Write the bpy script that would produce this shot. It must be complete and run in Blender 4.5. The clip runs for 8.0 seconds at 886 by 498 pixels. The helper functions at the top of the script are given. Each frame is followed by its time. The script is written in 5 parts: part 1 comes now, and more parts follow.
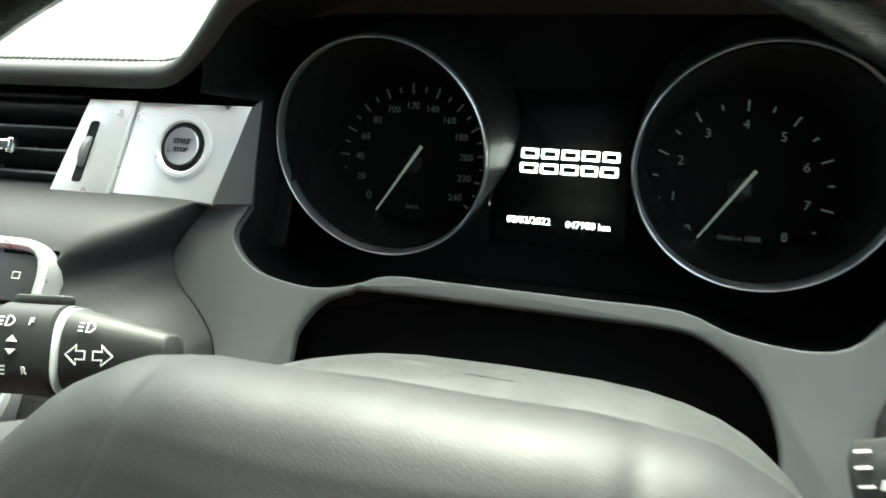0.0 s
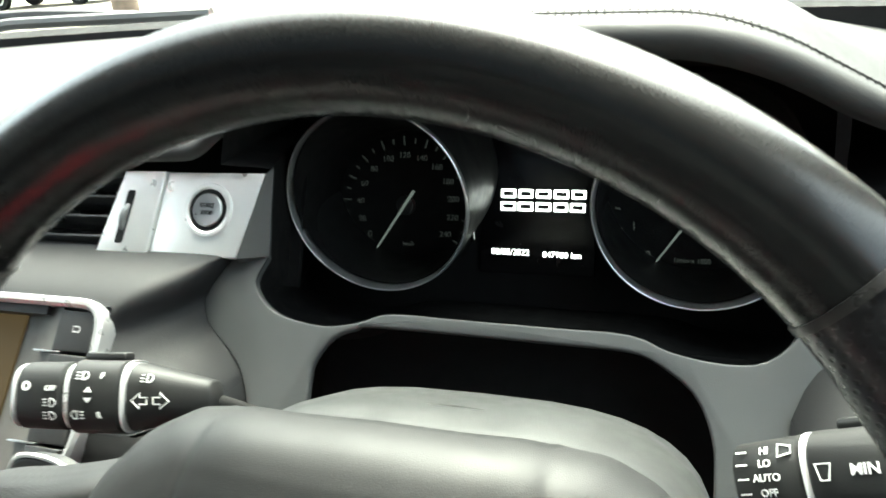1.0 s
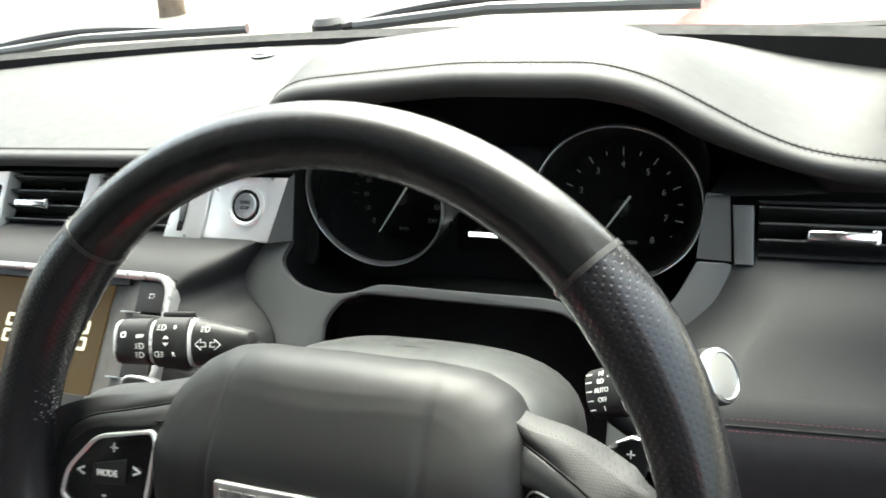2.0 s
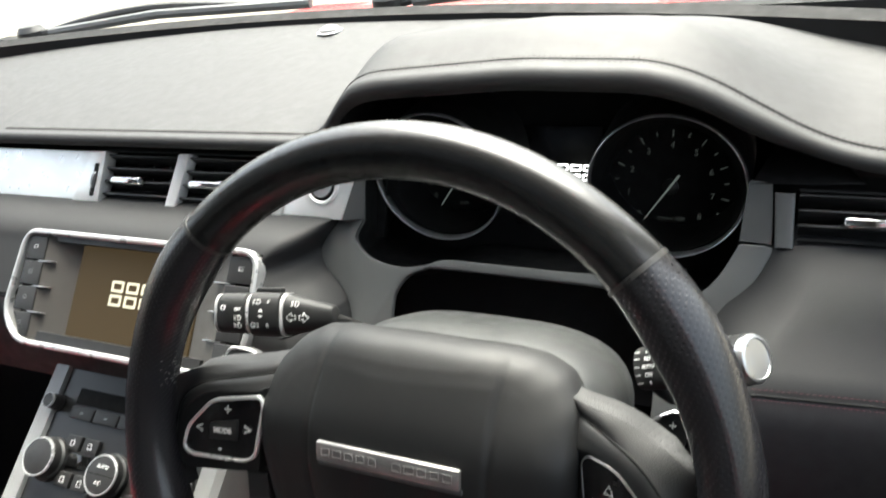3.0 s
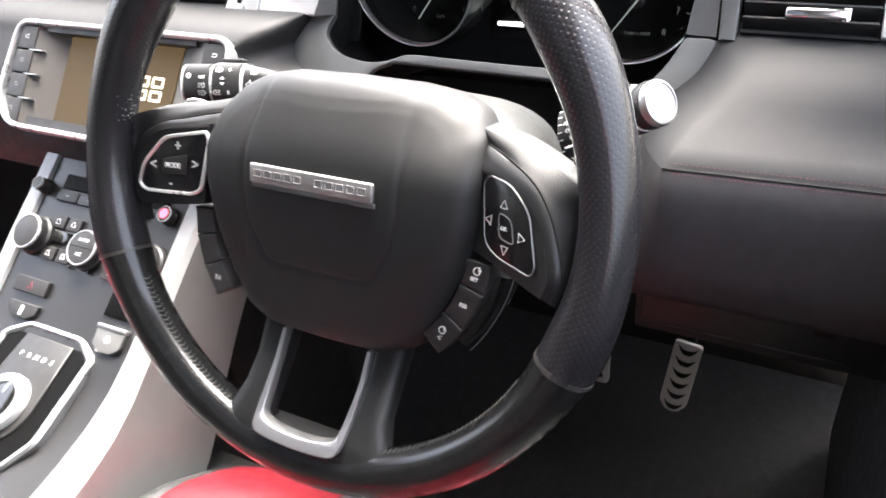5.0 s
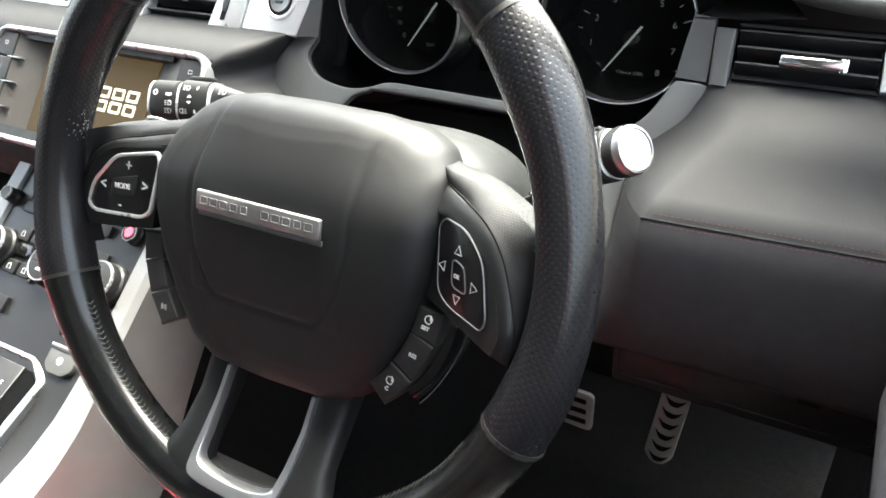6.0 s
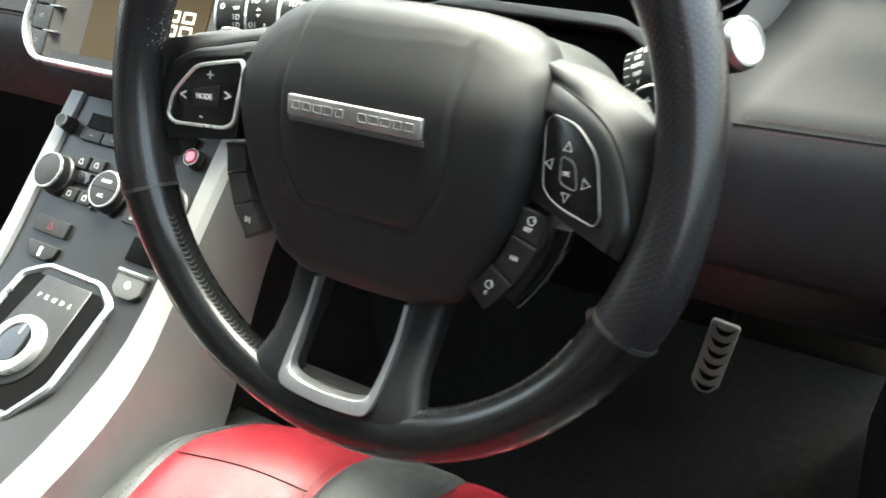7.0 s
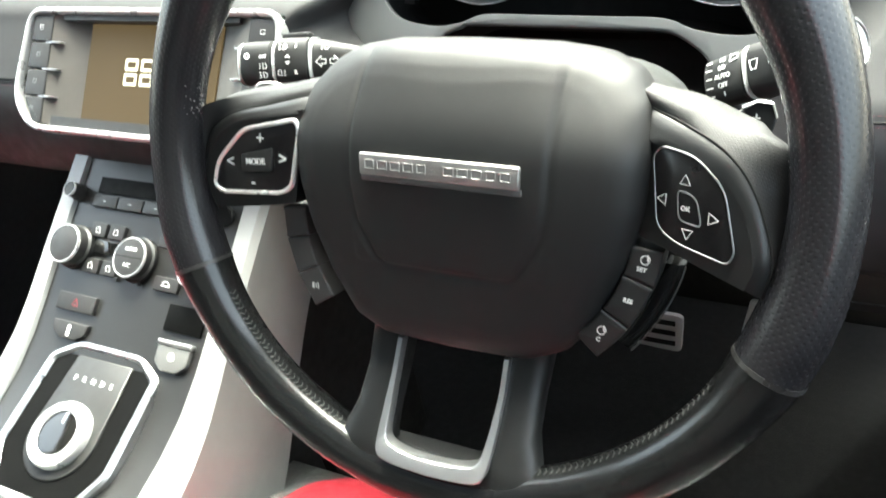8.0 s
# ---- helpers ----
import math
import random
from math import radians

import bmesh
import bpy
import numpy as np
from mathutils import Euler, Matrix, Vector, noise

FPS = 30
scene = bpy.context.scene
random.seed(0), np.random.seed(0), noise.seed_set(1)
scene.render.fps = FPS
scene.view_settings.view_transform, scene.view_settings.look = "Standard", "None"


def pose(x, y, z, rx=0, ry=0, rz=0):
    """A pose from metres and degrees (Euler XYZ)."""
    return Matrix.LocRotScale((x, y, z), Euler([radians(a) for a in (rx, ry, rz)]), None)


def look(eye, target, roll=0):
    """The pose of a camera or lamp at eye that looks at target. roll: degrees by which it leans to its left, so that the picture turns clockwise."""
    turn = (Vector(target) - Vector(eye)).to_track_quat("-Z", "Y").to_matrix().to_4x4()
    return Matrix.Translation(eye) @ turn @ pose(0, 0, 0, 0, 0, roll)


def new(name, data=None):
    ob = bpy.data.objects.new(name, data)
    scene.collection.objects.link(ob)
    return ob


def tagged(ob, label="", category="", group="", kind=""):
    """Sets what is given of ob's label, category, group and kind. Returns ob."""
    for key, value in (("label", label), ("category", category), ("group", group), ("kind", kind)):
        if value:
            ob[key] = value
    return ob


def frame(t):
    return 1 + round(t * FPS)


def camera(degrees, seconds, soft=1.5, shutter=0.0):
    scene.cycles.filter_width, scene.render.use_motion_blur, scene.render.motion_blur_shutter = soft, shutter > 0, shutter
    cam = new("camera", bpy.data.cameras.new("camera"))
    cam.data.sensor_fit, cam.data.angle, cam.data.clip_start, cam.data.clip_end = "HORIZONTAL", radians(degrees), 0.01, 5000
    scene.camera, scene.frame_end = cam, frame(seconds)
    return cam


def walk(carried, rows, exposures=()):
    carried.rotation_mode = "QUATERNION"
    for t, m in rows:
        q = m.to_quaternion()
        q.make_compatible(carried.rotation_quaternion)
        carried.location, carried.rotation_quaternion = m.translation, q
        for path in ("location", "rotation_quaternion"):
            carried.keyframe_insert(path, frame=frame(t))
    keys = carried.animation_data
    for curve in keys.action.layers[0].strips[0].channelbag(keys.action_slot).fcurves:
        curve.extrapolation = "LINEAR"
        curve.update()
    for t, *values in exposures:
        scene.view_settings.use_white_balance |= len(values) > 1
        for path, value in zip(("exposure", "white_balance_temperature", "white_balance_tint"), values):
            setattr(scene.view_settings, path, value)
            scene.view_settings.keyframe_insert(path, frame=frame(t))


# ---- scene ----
cam = camera(61.0, 8.0, soft=1.6, shutter=0.5)
PATH = [
    (0, (0.065, -0.065, 1.124), (-0.512, 1.687, 0.351), -1.8),
    (0.5, (0.092, -0.090, 1.137), (-0.498, 1.659, 0.369), -3.6),
    (1, (0.096, -0.111, 1.173), (-0.510, 1.628, 0.394), -5.1),
    (1.5, (0.148, -0.167, 1.198), (-0.516, 1.544, 0.404), -7.2),
    (1.7, (0.168, -0.19, 1.21), (-0.512, 1.509, 0.404), -7.0),
    (2.8, (0.196, -0.247, 1.297), (-0.579, 1.329, 0.342), -8.7),
    (3, (0.192, -0.252, 1.289), (-0.614, 1.304, 0.326), -9.0),
    (3.5, (0.226, -0.286, 1.278), (-0.621, 1.205, 0.248), -9.2),
    (3.6, (0.235, -0.294, 1.273), (-0.613, 1.181, 0.222), -9.0),
    (4, (0.265, -0.340, 1.25), (-0.582, 1.09, 0.136), -9.3),
    (4.2, (0.270, -0.335, 1.248), (-0.576, 1.056, 0.088), -9.3),
    (4.5, (0.273, -0.331, 1.231), (-0.572, 1.062, 0.070), -8.6),
    (5, (0.272, -0.303, 1.209), (-0.564, 1.104, 0.060), -6.9),
    (5.2, (0.277, -0.289, 1.199), (-0.560, 1.134, 0.069), -6.0),
    (6.3, (0.283, -0.259, 1.197), (-0.598, 1.164, 0.102), -3.3),
    (6.5, (0.278, -0.272, 1.184), (-0.611, 1.124, 0.061), -3.5),
    (7, (0.244, -0.294, 1.176), (-0.619, 1.055, -0.023), -5.3),
    (7.5, (0.188, -0.284, 1.174), (-0.634, 1.051, -0.067), -8.6),
    (8, (0.167, -0.283, 1.192), (-0.637, 1.081, -0.03), -11.3),
]
walk(cam, [(t, look(eye, target, roll)) for t, eye, target, roll in PATH], [(0.0, 3.2, 6500, -12), (2.0, 3.0, 6500, -4), (3.0, 2.6, 6500, 1), (3.6, 2.45, 6500, 3), (4.0, 2.75, 6500, 4), (4.5, 3.4, 6500, 8), (5.1, 3.8, 6500, 10), (6.5, 3.3, 6500, -4), (7.5, 3.65, 6500, -5), (8.0, 3.85, 6500, -5)])

# ---- light ----
SUN_EL, SUN_AZ = 62.0, -4.0
world = bpy.data.worlds.new("sky")
scene.world = world
world.use_nodes = True
wt = world.node_tree
sky = wt.nodes.new("ShaderNodeTexSky")
sky.sky_type, sky.sun_disc = "NISHITA", False
sky.sun_elevation, sky.sun_rotation = radians(SUN_EL), radians(SUN_AZ)
sky.dust_density, sky.air_density = 9.0, 1.0
haze = wt.nodes.new("ShaderNodeHueSaturation")
haze.inputs["Saturation"].default_value = 0.6
wt.links.new(sky.outputs[0], haze.inputs["Color"])
wt.links.new(haze.outputs["Color"], wt.nodes["Background"].inputs[0])
wt.nodes["Background"].inputs[1].default_value = 0.15
sun_data = bpy.data.lights.new("sun", "SUN")
sun_data.energy, sun_data.angle, sun_data.color = 1.5, radians(45), (1.0, 0.97, 0.93)
sun = new("sun", sun_data)
sun.matrix_world = look((0, 0, 30), Vector((0, 0, 30)) - Vector((math.sin(radians(SUN_AZ)) * math.cos(radians(SUN_EL)), math.cos(radians(SUN_AZ)) * math.cos(radians(SUN_EL)), math.sin(radians(SUN_EL)))))


# ---- materials ----
def material(name, color, rough=0.5, metal=0.0, bump=0.0, scale=400.0, kind="noise", vary=0.12, spot=12.0, coat=0.0, rvary=0.08, spec=0.5):
    m = bpy.data.materials.new(name)
    m.use_nodes = True
    nt = m.node_tree
    b = nt.nodes["Principled BSDF"]
    b.inputs["Roughness"].default_value, b.inputs["Metallic"].default_value = rough, metal
    b.inputs["Coat Weight"].default_value = coat
    b.inputs["Specular IOR Level"].default_value = spec
    co = nt.nodes.new("ShaderNodeTexCoord")
    big = nt.nodes.new("ShaderNodeTexNoise")
    big.inputs["Scale"].default_value, big.inputs["Detail"].default_value = spot, 6
    nt.links.new(co.outputs["Object"], big.inputs["Vector"])
    ramp = nt.nodes.new("ShaderNodeMapRange")
    ramp.inputs["From Min"].default_value, ramp.inputs["From Max"].default_value = 0.3, 0.7
    ramp.inputs["To Min"].default_value, ramp.inputs["To Max"].default_value = 1 - vary, 1 + vary
    nt.links.new(big.outputs["Fac"], ramp.inputs["Value"])
    mix = nt.nodes.new("ShaderNodeVectorMath")
    mix.operation = "SCALE"
    mix.inputs[0].default_value = color
    nt.links.new(ramp.outputs["Result"], mix.inputs["Scale"])
    nt.links.new(mix.outputs["Vector"], b.inputs["Base Color"])
    rr = nt.nodes.new("ShaderNodeMapRange")
    rr.inputs["From Min"].default_value, rr.inputs["From Max"].default_value = 0.3, 0.7
    rr.inputs["To Min"].default_value, rr.inputs["To Max"].default_value = max(rough - rvary, 0.02), rough + rvary
    fine = nt.nodes.new("ShaderNodeTexNoise")
    fine.inputs["Scale"].default_value, fine.inputs["Detail"].default_value = spot * 7, 4
    nt.links.new(co.outputs["Object"], fine.inputs["Vector"])
    nt.links.new(fine.outputs["Fac"], rr.inputs["Value"])
    nt.links.new(rr.outputs["Result"], b.inputs["Roughness"])
    if bump:
        if kind == "noise":
            tex = nt.nodes.new("ShaderNodeTexNoise")
            tex.inputs["Detail"].default_value = 3
            out = tex.outputs["Fac"]
        else:
            tex = nt.nodes.new("ShaderNodeTexVoronoi")
            tex.feature = "F1" if kind == "dots" else "DISTANCE_TO_EDGE"
            out = tex.outputs["Distance"]
        tex.inputs["Scale"].default_value = scale
        nt.links.new(co.outputs["Object"], tex.inputs["Vector"])
        bp = nt.nodes.new("ShaderNodeBump")
        bp.inputs["Strength"].default_value, bp.inputs["Distance"].default_value = bump, 0.0006
        nt.links.new(out, bp.inputs["Height"])
        nt.links.new(bp.outputs["Normal"], b.inputs["Normal"])
    return m


def perforated(name, color, rough, pitch, hole=0.3, laid=False, rvary=0.02, relief=0.22):
    """Leather with rows of small punched holes; laid: the rows follow the surface."""
    m = material(name, color, rough, bump=0.15, scale=900, rvary=rvary, vary=0.06)
    nt = m.node_tree
    b = nt.nodes["Principled BSDF"]
    co = nt.nodes.new("ShaderNodeTexCoord")
    vo = nt.nodes.new("ShaderNodeTexVoronoi")
    vo.inputs["Scale"].default_value, vo.inputs["Randomness"].default_value = 1 / pitch, 0.05 if laid else 0.15
    if laid:
        vo.voronoi_dimensions = "2D"
        mp = nt.nodes.new("ShaderNodeMapping")
        mp.inputs["Rotation"].default_value = (0, 0, radians(45))
        nt.links.new(co.outputs["UV"], mp.inputs["Vector"])
        nt.links.new(mp.outputs["Vector"], vo.inputs["Vector"])
    else:
        nt.links.new(co.outputs["Object"], vo.inputs["Vector"])
    mr = nt.nodes.new("ShaderNodeMapRange")
    mr.inputs["From Min"].default_value, mr.inputs["From Max"].default_value = hole - 0.08, hole + 0.08
    nt.links.new(vo.outputs["Distance"], mr.inputs["Value"])
    bp = nt.nodes.new("ShaderNodeBump")
    bp.inputs["Strength"].default_value, bp.inputs["Distance"].default_value = relief, 0.0006
    nt.links.new(mr.outputs["Result"], bp.inputs["Height"])
    nt.links.new(bp.outputs["Normal"], b.inputs["Normal"])
    old = b.inputs["Base Color"].links[0].from_socket
    sc = nt.nodes.new("ShaderNodeVectorMath")
    sc.operation = "SCALE"
    mr2 = nt.nodes.new("ShaderNodeMapRange")
    mr2.inputs["To Min"].default_value = 0.65
    nt.links.new(mr.outputs["Result"], mr2.inputs["Value"])
    nt.links.new(old, sc.inputs[0])
    nt.links.new(mr2.outputs["Result"], sc.inputs["Scale"])
    nt.links.new(sc.outputs["Vector"], b.inputs["Base Color"])
    return m


def glowing(name, color, strength, base=(0.02, 0.02, 0.02)):
    m = bpy.data.materials.new(name)
    m.use_nodes = True
    b = m.node_tree.nodes["Principled BSDF"]
    b.inputs["Base Color"].default_value = (*base, 1)
    b.inputs["Emission Color"].default_value = (*color, 1)
    b.inputs["Emission Strength"].default_value = strength
    b.inputs["Roughness"].default_value = 0.3
    return m


def clear(name, tint=(1, 1, 1), gloss=0.06):
    """A thin pane: mostly clear, with a weak mirror gloss."""
    m = bpy.data.materials.new(name)
    m.use_nodes = True
    nt = m.node_tree
    nt.nodes.remove(nt.nodes["Principled BSDF"])
    a, g, mix = nt.nodes.new("ShaderNodeBsdfTransparent"), nt.nodes.new("ShaderNodeBsdfGlossy"), nt.nodes.new("ShaderNodeMixShader")
    a.inputs["Color"].default_value = (*tint, 1)
    g.inputs["Roughness"].default_value = 0.03
    mix.inputs[0].default_value = gloss
    nt.links.new(a.outputs[0], mix.inputs[1])
    nt.links.new(g.outputs[0], mix.inputs[2])
    nt.links.new(mix.outputs[0], nt.nodes["Material Output"].inputs[0])
    return m


DASH = material("dash_leather", (0.0165, 0.0165, 0.017), 0.66, bump=0.2, scale=1100, kind="cells", vary=0.04, rvary=0.03)
PAD = material("dash_pad", (0.013, 0.013, 0.0137), 0.66, bump=0.16, scale=800, kind="cells", vary=0.05, rvary=0.01, spec=0.38)
# colour set lighter than PAD to offset how light falls on the knee panel
LOWPAD = material("lower_pad", (0.024, 0.0225, 0.0243), 0.68, bump=0.16, scale=800, kind="cells")
SOFT = material("satin_plastic", (0.080, 0.082, 0.081), 0.42, bump=0.12, scale=1500)
BLACK = material("black_plastic", (0.012, 0.012, 0.012), 0.45, bump=0.15, scale=1200)
DEEP = material("matt_black", (0.009, 0.009, 0.009), 0.8, bump=0.2, scale=800, spec=0.2)
STALK = material("stalk_plastic", (0.013, 0.013, 0.013), 0.58, bump=0.1, scale=1500, spec=0.35, rvary=0.02)
GLOSS = material("piano_black", (0.006, 0.006, 0.006), 0.08, coat=0.5, rvary=0.03)
SWITCH = material("switch_plastic", (0.006, 0.0055, 0.006), 0.24, rvary=0.04)
CONSOLE = material("console_plastic", (0.012, 0.012, 0.012), 0.36, bump=0.06, scale=1500, rvary=0.02, vary=0.05)
BUTTON = material("button_plastic", (0.014, 0.0137, 0.0137), 0.5, bump=0.1, scale=2000)
# lighter copy of the button plastic, for keys on the lit left side
KEY_LIT = material("key_plastic_lit", (0.045, 0.043, 0.043), 0.45, bump=0.1, scale=2000)
SILVER = material("silver_panel", (0.88, 0.88, 0.865), 0.34, metal=0.6, bump=0.05, scale=2500)
SATIN = material("satin_metal_paint", (0.60, 0.60, 0.60), 0.42, metal=0.2, bump=0.05, scale=2500)
RAIL = material("rail_metal", (0.26, 0.26, 0.26), 0.4, metal=0.3, bump=0.05, scale=2500)
CHROME = material("chrome", (0.82, 0.82, 0.82), 0.16, metal=1.0, rvary=0.05)
BRUSHED = material("brushed_metal", (0.6, 0.6, 0.6), 0.33, metal=1.0, bump=0.1, scale=1500)
LEATHER = material("wheel_leather", (0.0055, 0.0055, 0.0057), 0.42, bump=0.06, scale=1400, kind="cells", vary=0.08, spot=25, rvary=0.06, coat=1.0, spec=0.1)
LEATHER.node_tree.nodes["Principled BSDF"].inputs["Coat Roughness"].default_value = 0.22
SHROUD = material("shroud_plastic", (0.026, 0.027, 0.027), 0.45, bump=0.12, scale=1500)
PERF = perforated("perforated_leather", (0.011, 0.0105, 0.0125), 0.40, 0.0031, 0.22, True, relief=0.5)
PERF.node_tree.nodes["Principled BSDF"].inputs["Specular IOR Level"].default_value = 0.15
PERF.node_tree.nodes["Principled BSDF"].inputs["Coat Weight"].default_value = 1.0
PERF.node_tree.nodes["Principled BSDF"].inputs["Coat Roughness"].default_value = 0.23
HUB = material("hub_cover", (0.0092, 0.0092, 0.0095), 0.53, bump=0.12, scale=1300, kind="cells", vary=0.06, spec=0.39, rvary=0.03)
ARM = material("spoke_plastic", (0.010, 0.0102, 0.0105), 0.42, bump=0.1, scale=1500, spec=0.4)
RED = material("red_leather", (0.20, 0.011, 0.019), 0.44, bump=0.35, scale=700, kind="cells", vary=0.1)
GREY = material("grey_leather", (0.052, 0.055, 0.055), 0.45, bump=0.35, scale=700, kind="cells")
FLARE = perforated("spoke_leather", (0.012, 0.012, 0.0125), 0.55, 0.0019, 0.18, True)
FLARE.node_tree.nodes["Principled BSDF"].inputs["Specular IOR Level"].default_value = 0.35
DARKMETAL = material("dark_metal", (0.22, 0.22, 0.22), 0.4, metal=0.8)
FRAME = material("polished_frame", (0.42, 0.42, 0.42), 0.32, metal=0.5)
# lighter and warmer than the keys, for light falling on the slope
WALL = material("screen_wall_lit", (0.060, 0.055, 0.050), 0.5, bump=0.1, scale=1500)
SCUFF = material("worn_leather", (0.34, 0.33, 0.32), 0.8, bump=0.4, scale=900)
THREAD = material("red_thread", (0.09, 0.018, 0.027), 0.7)
DTHREAD = material("dark_thread", (0.010, 0.010, 0.010), 0.8)
WTHREAD = material("grey_rim_thread", (0.05, 0.05, 0.048), 0.7)
RIMSEAM = material("rim_seam_edge", (0.030, 0.029, 0.028), 0.32, bump=0.2, scale=900)
RING = material("dial_ring_metal", (0.62, 0.62, 0.62), 0.36, metal=0.9, rvary=0.02, vary=0.03)
TRIM = material("satin_chrome", (0.52, 0.52, 0.52), 0.30, metal=0.9, rvary=0.01, vary=0.02)
WELL = material("well_black", (0.003, 0.003, 0.003), 0.5, spec=0.03, rvary=0.02)
BADGE = material("worn_badge_metal", (0.42, 0.41, 0.40), 0.42, metal=0.9, bump=0.15, scale=900, vary=0.2, spot=60)
WHITE = glowing("white_print", (1, 1, 1), 0.0, (0.75, 0.75, 0.73))
CARPET = material("carpet", (0.006, 0.006, 0.0063), 0.95, bump=0.8, scale=500)
DOORM = material("door_trim", (0.028, 0.028, 0.034), 0.6, bump=0.3, scale=700, kind="cells")
LIGHTTRIM = material("pale_trim", (0.30, 0.29, 0.28), 0.8, bump=0.3, scale=600)
GLOW = glowing("lit_white", (1, 1, 1), 0.8)
# unlit print given a weak glow of its own, fainter for the left dial
FAINT = glowing("faint_print_glow", (0.8, 0.9, 0.85), 0.003, (0.02, 0.022, 0.02))
DIM = glowing("dim_print_glow", (0.8, 0.9, 0.85), 0.007, (0.03, 0.034, 0.03))
DIAL = glowing("print_glow", (0.8, 0.9, 0.85), 0.02, (0.16, 0.17, 0.16))
SCREEN = glowing("screen_lit", (0.40, 0.26, 0.12), 0.024, (0.02, 0.014, 0.007))
SCREEN.node_tree.nodes["Principled BSDF"].inputs["Specular IOR Level"].default_value = 0.15
SCREEN.node_tree.nodes["Principled BSDF"].inputs["Roughness"].default_value = 0.55
SCRTXT = glowing("screen_mark", (1, 0.90, 0.66), 0.22)
DULLRED = material("dull_red_print", (0.25, 0.02, 0.03), 0.6)
REDLAMP = glowing("red_lamp", (1, 0.05, 0.08), 0.8, (0.3, 0.01, 0.02))
GLASS = clear("clear_pane", (1, 1, 1), 0.04)


# ---- shape helpers ----
def part(name, bm, mat, parent, label="", smooth=35, kind=""):
    me = bpy.data.meshes.new(name)
    bmesh.ops.recalc_face_normals(bm, faces=bm.faces)
    bm.to_mesh(me)
    bm.free()
    me.materials.append(mat)
    me.shade_smooth()
    me.set_sharp_from_angle(angle=radians(smooth))
    ob = new(name, me)
    ob.parent = parent
    return tagged(ob, label, kind=kind)


def thing(name, label, category, m=None, kind="", group=""):
    ob = new(name)
    ob.empty_display_size = 0.05
    if m is not None:
        ob.matrix_world = m
    return tagged(ob, label, category, group, kind)


def solid(name, bm, mat, label, category, kind="", smooth=35, group=""):
    return tagged(part(name, bm, mat, None, label, smooth), category=category, kind=kind, group=group)


def frame_at(origin, right, up):
    """A matrix whose x, y and z run along right, up and out of the surface."""
    x, y = Vector(right).normalized(), Vector(up).normalized()
    z = x.cross(y)
    m = Matrix((x, y, z)).transposed().to_4x4()
    m.translation = origin
    return m


def moved(bm, m):
    bmesh.ops.transform(bm, matrix=m, verts=bm.verts)
    return bm


def joined(*some):
    out = some[0]
    for b in some[1:]:
        me = bpy.data.meshes.new("tmp")
        b.to_mesh(me)
        b.free()
        out.from_mesh(me)
        bpy.data.meshes.remove(me)
    return out


def box(sx, sy, sz, at=(0, 0, 0), r=0.0, seg=2):
    bm = bmesh.new()
    bmesh.ops.create_cube(bm, size=1, matrix=Matrix.Translation(at) @ Matrix.Diagonal((sx, sy, sz, 1)))
    if r:
        bmesh.ops.bevel(bm, geom=bm.edges, offset=r, segments=seg, affect="EDGES", profile=0.5)
    return bm


def rounded(pts, r, seg=5):
    """The outline with its corners rounded by r, or by each point's own third number."""
    out, n = [], len(pts)
    for i, p in enumerate(pts):
        rad = p[2] if len(p) > 2 else r
        a, b, c = Vector(pts[i - 1][:2]), Vector(p[:2]), Vector(pts[(i + 1) % n][:2])
        u, v = (a - b), (c - b)
        d = min(rad, u.length * 0.49, v.length * 0.49)
        if d < 1e-6:
            out.append(tuple(b))
            continue
        s, e = b + u.normalized() * d, b + v.normalized() * d
        for k in range(seg + 1):
            t = k / seg
            out.append(tuple(s * (1 - t) ** 2 + b * 2 * t * (1 - t) + e * t * t))
    return out


def loft(rings, closed=True, caps=True, loop=False):
    bm = bmesh.new()
    rows = [[bm.verts.new(p) for p in r] for r in rings]
    n = len(rows[0])
    pairs = list(zip(rows, rows[1:])) + ([(rows[-1], rows[0])] if loop else [])
    for a, b in pairs:
        for i in range(n if closed else n - 1):
            j = (i + 1) % n
            bm.faces.new((a[i], a[j], b[j], b[i]))
    if caps and closed and not loop:
        bm.faces.new(rows[0][::-1])
        bm.faces.new(rows[-1])
    return bm


def prism(outline, z0, z1, bevel=0.0, steps=3):
    """An outline raised from z0 to z1, its upper edge rounded inwards."""
    pts = [Vector((p[0], p[1])) for p in outline]
    n = len(pts)
    area = sum(pts[i - 1].x * pts[i].y - pts[i].x * pts[i - 1].y for i in range(n))
    if area < 0:
        pts.reverse()
    inward = []
    for i in range(n):
        d = (pts[(i + 1) % n] - pts[i - 1]).normalized()
        inward.append(Vector((-d.y, d.x)))
    rings = [[(p.x, p.y, z0) for p in pts]]
    if bevel:
        for k in range(steps + 1):
            a = math.pi / 2 * k / steps
            o, h = bevel * (1 - math.cos(a)), z1 - bevel * (1 - math.sin(a))
            rings.append([(p.x + w.x * o, p.y + w.y * o, h) for p, w in zip(pts, inward)])
    else:
        rings.append([(p.x, p.y, z1) for p in pts])
    return loft(rings)


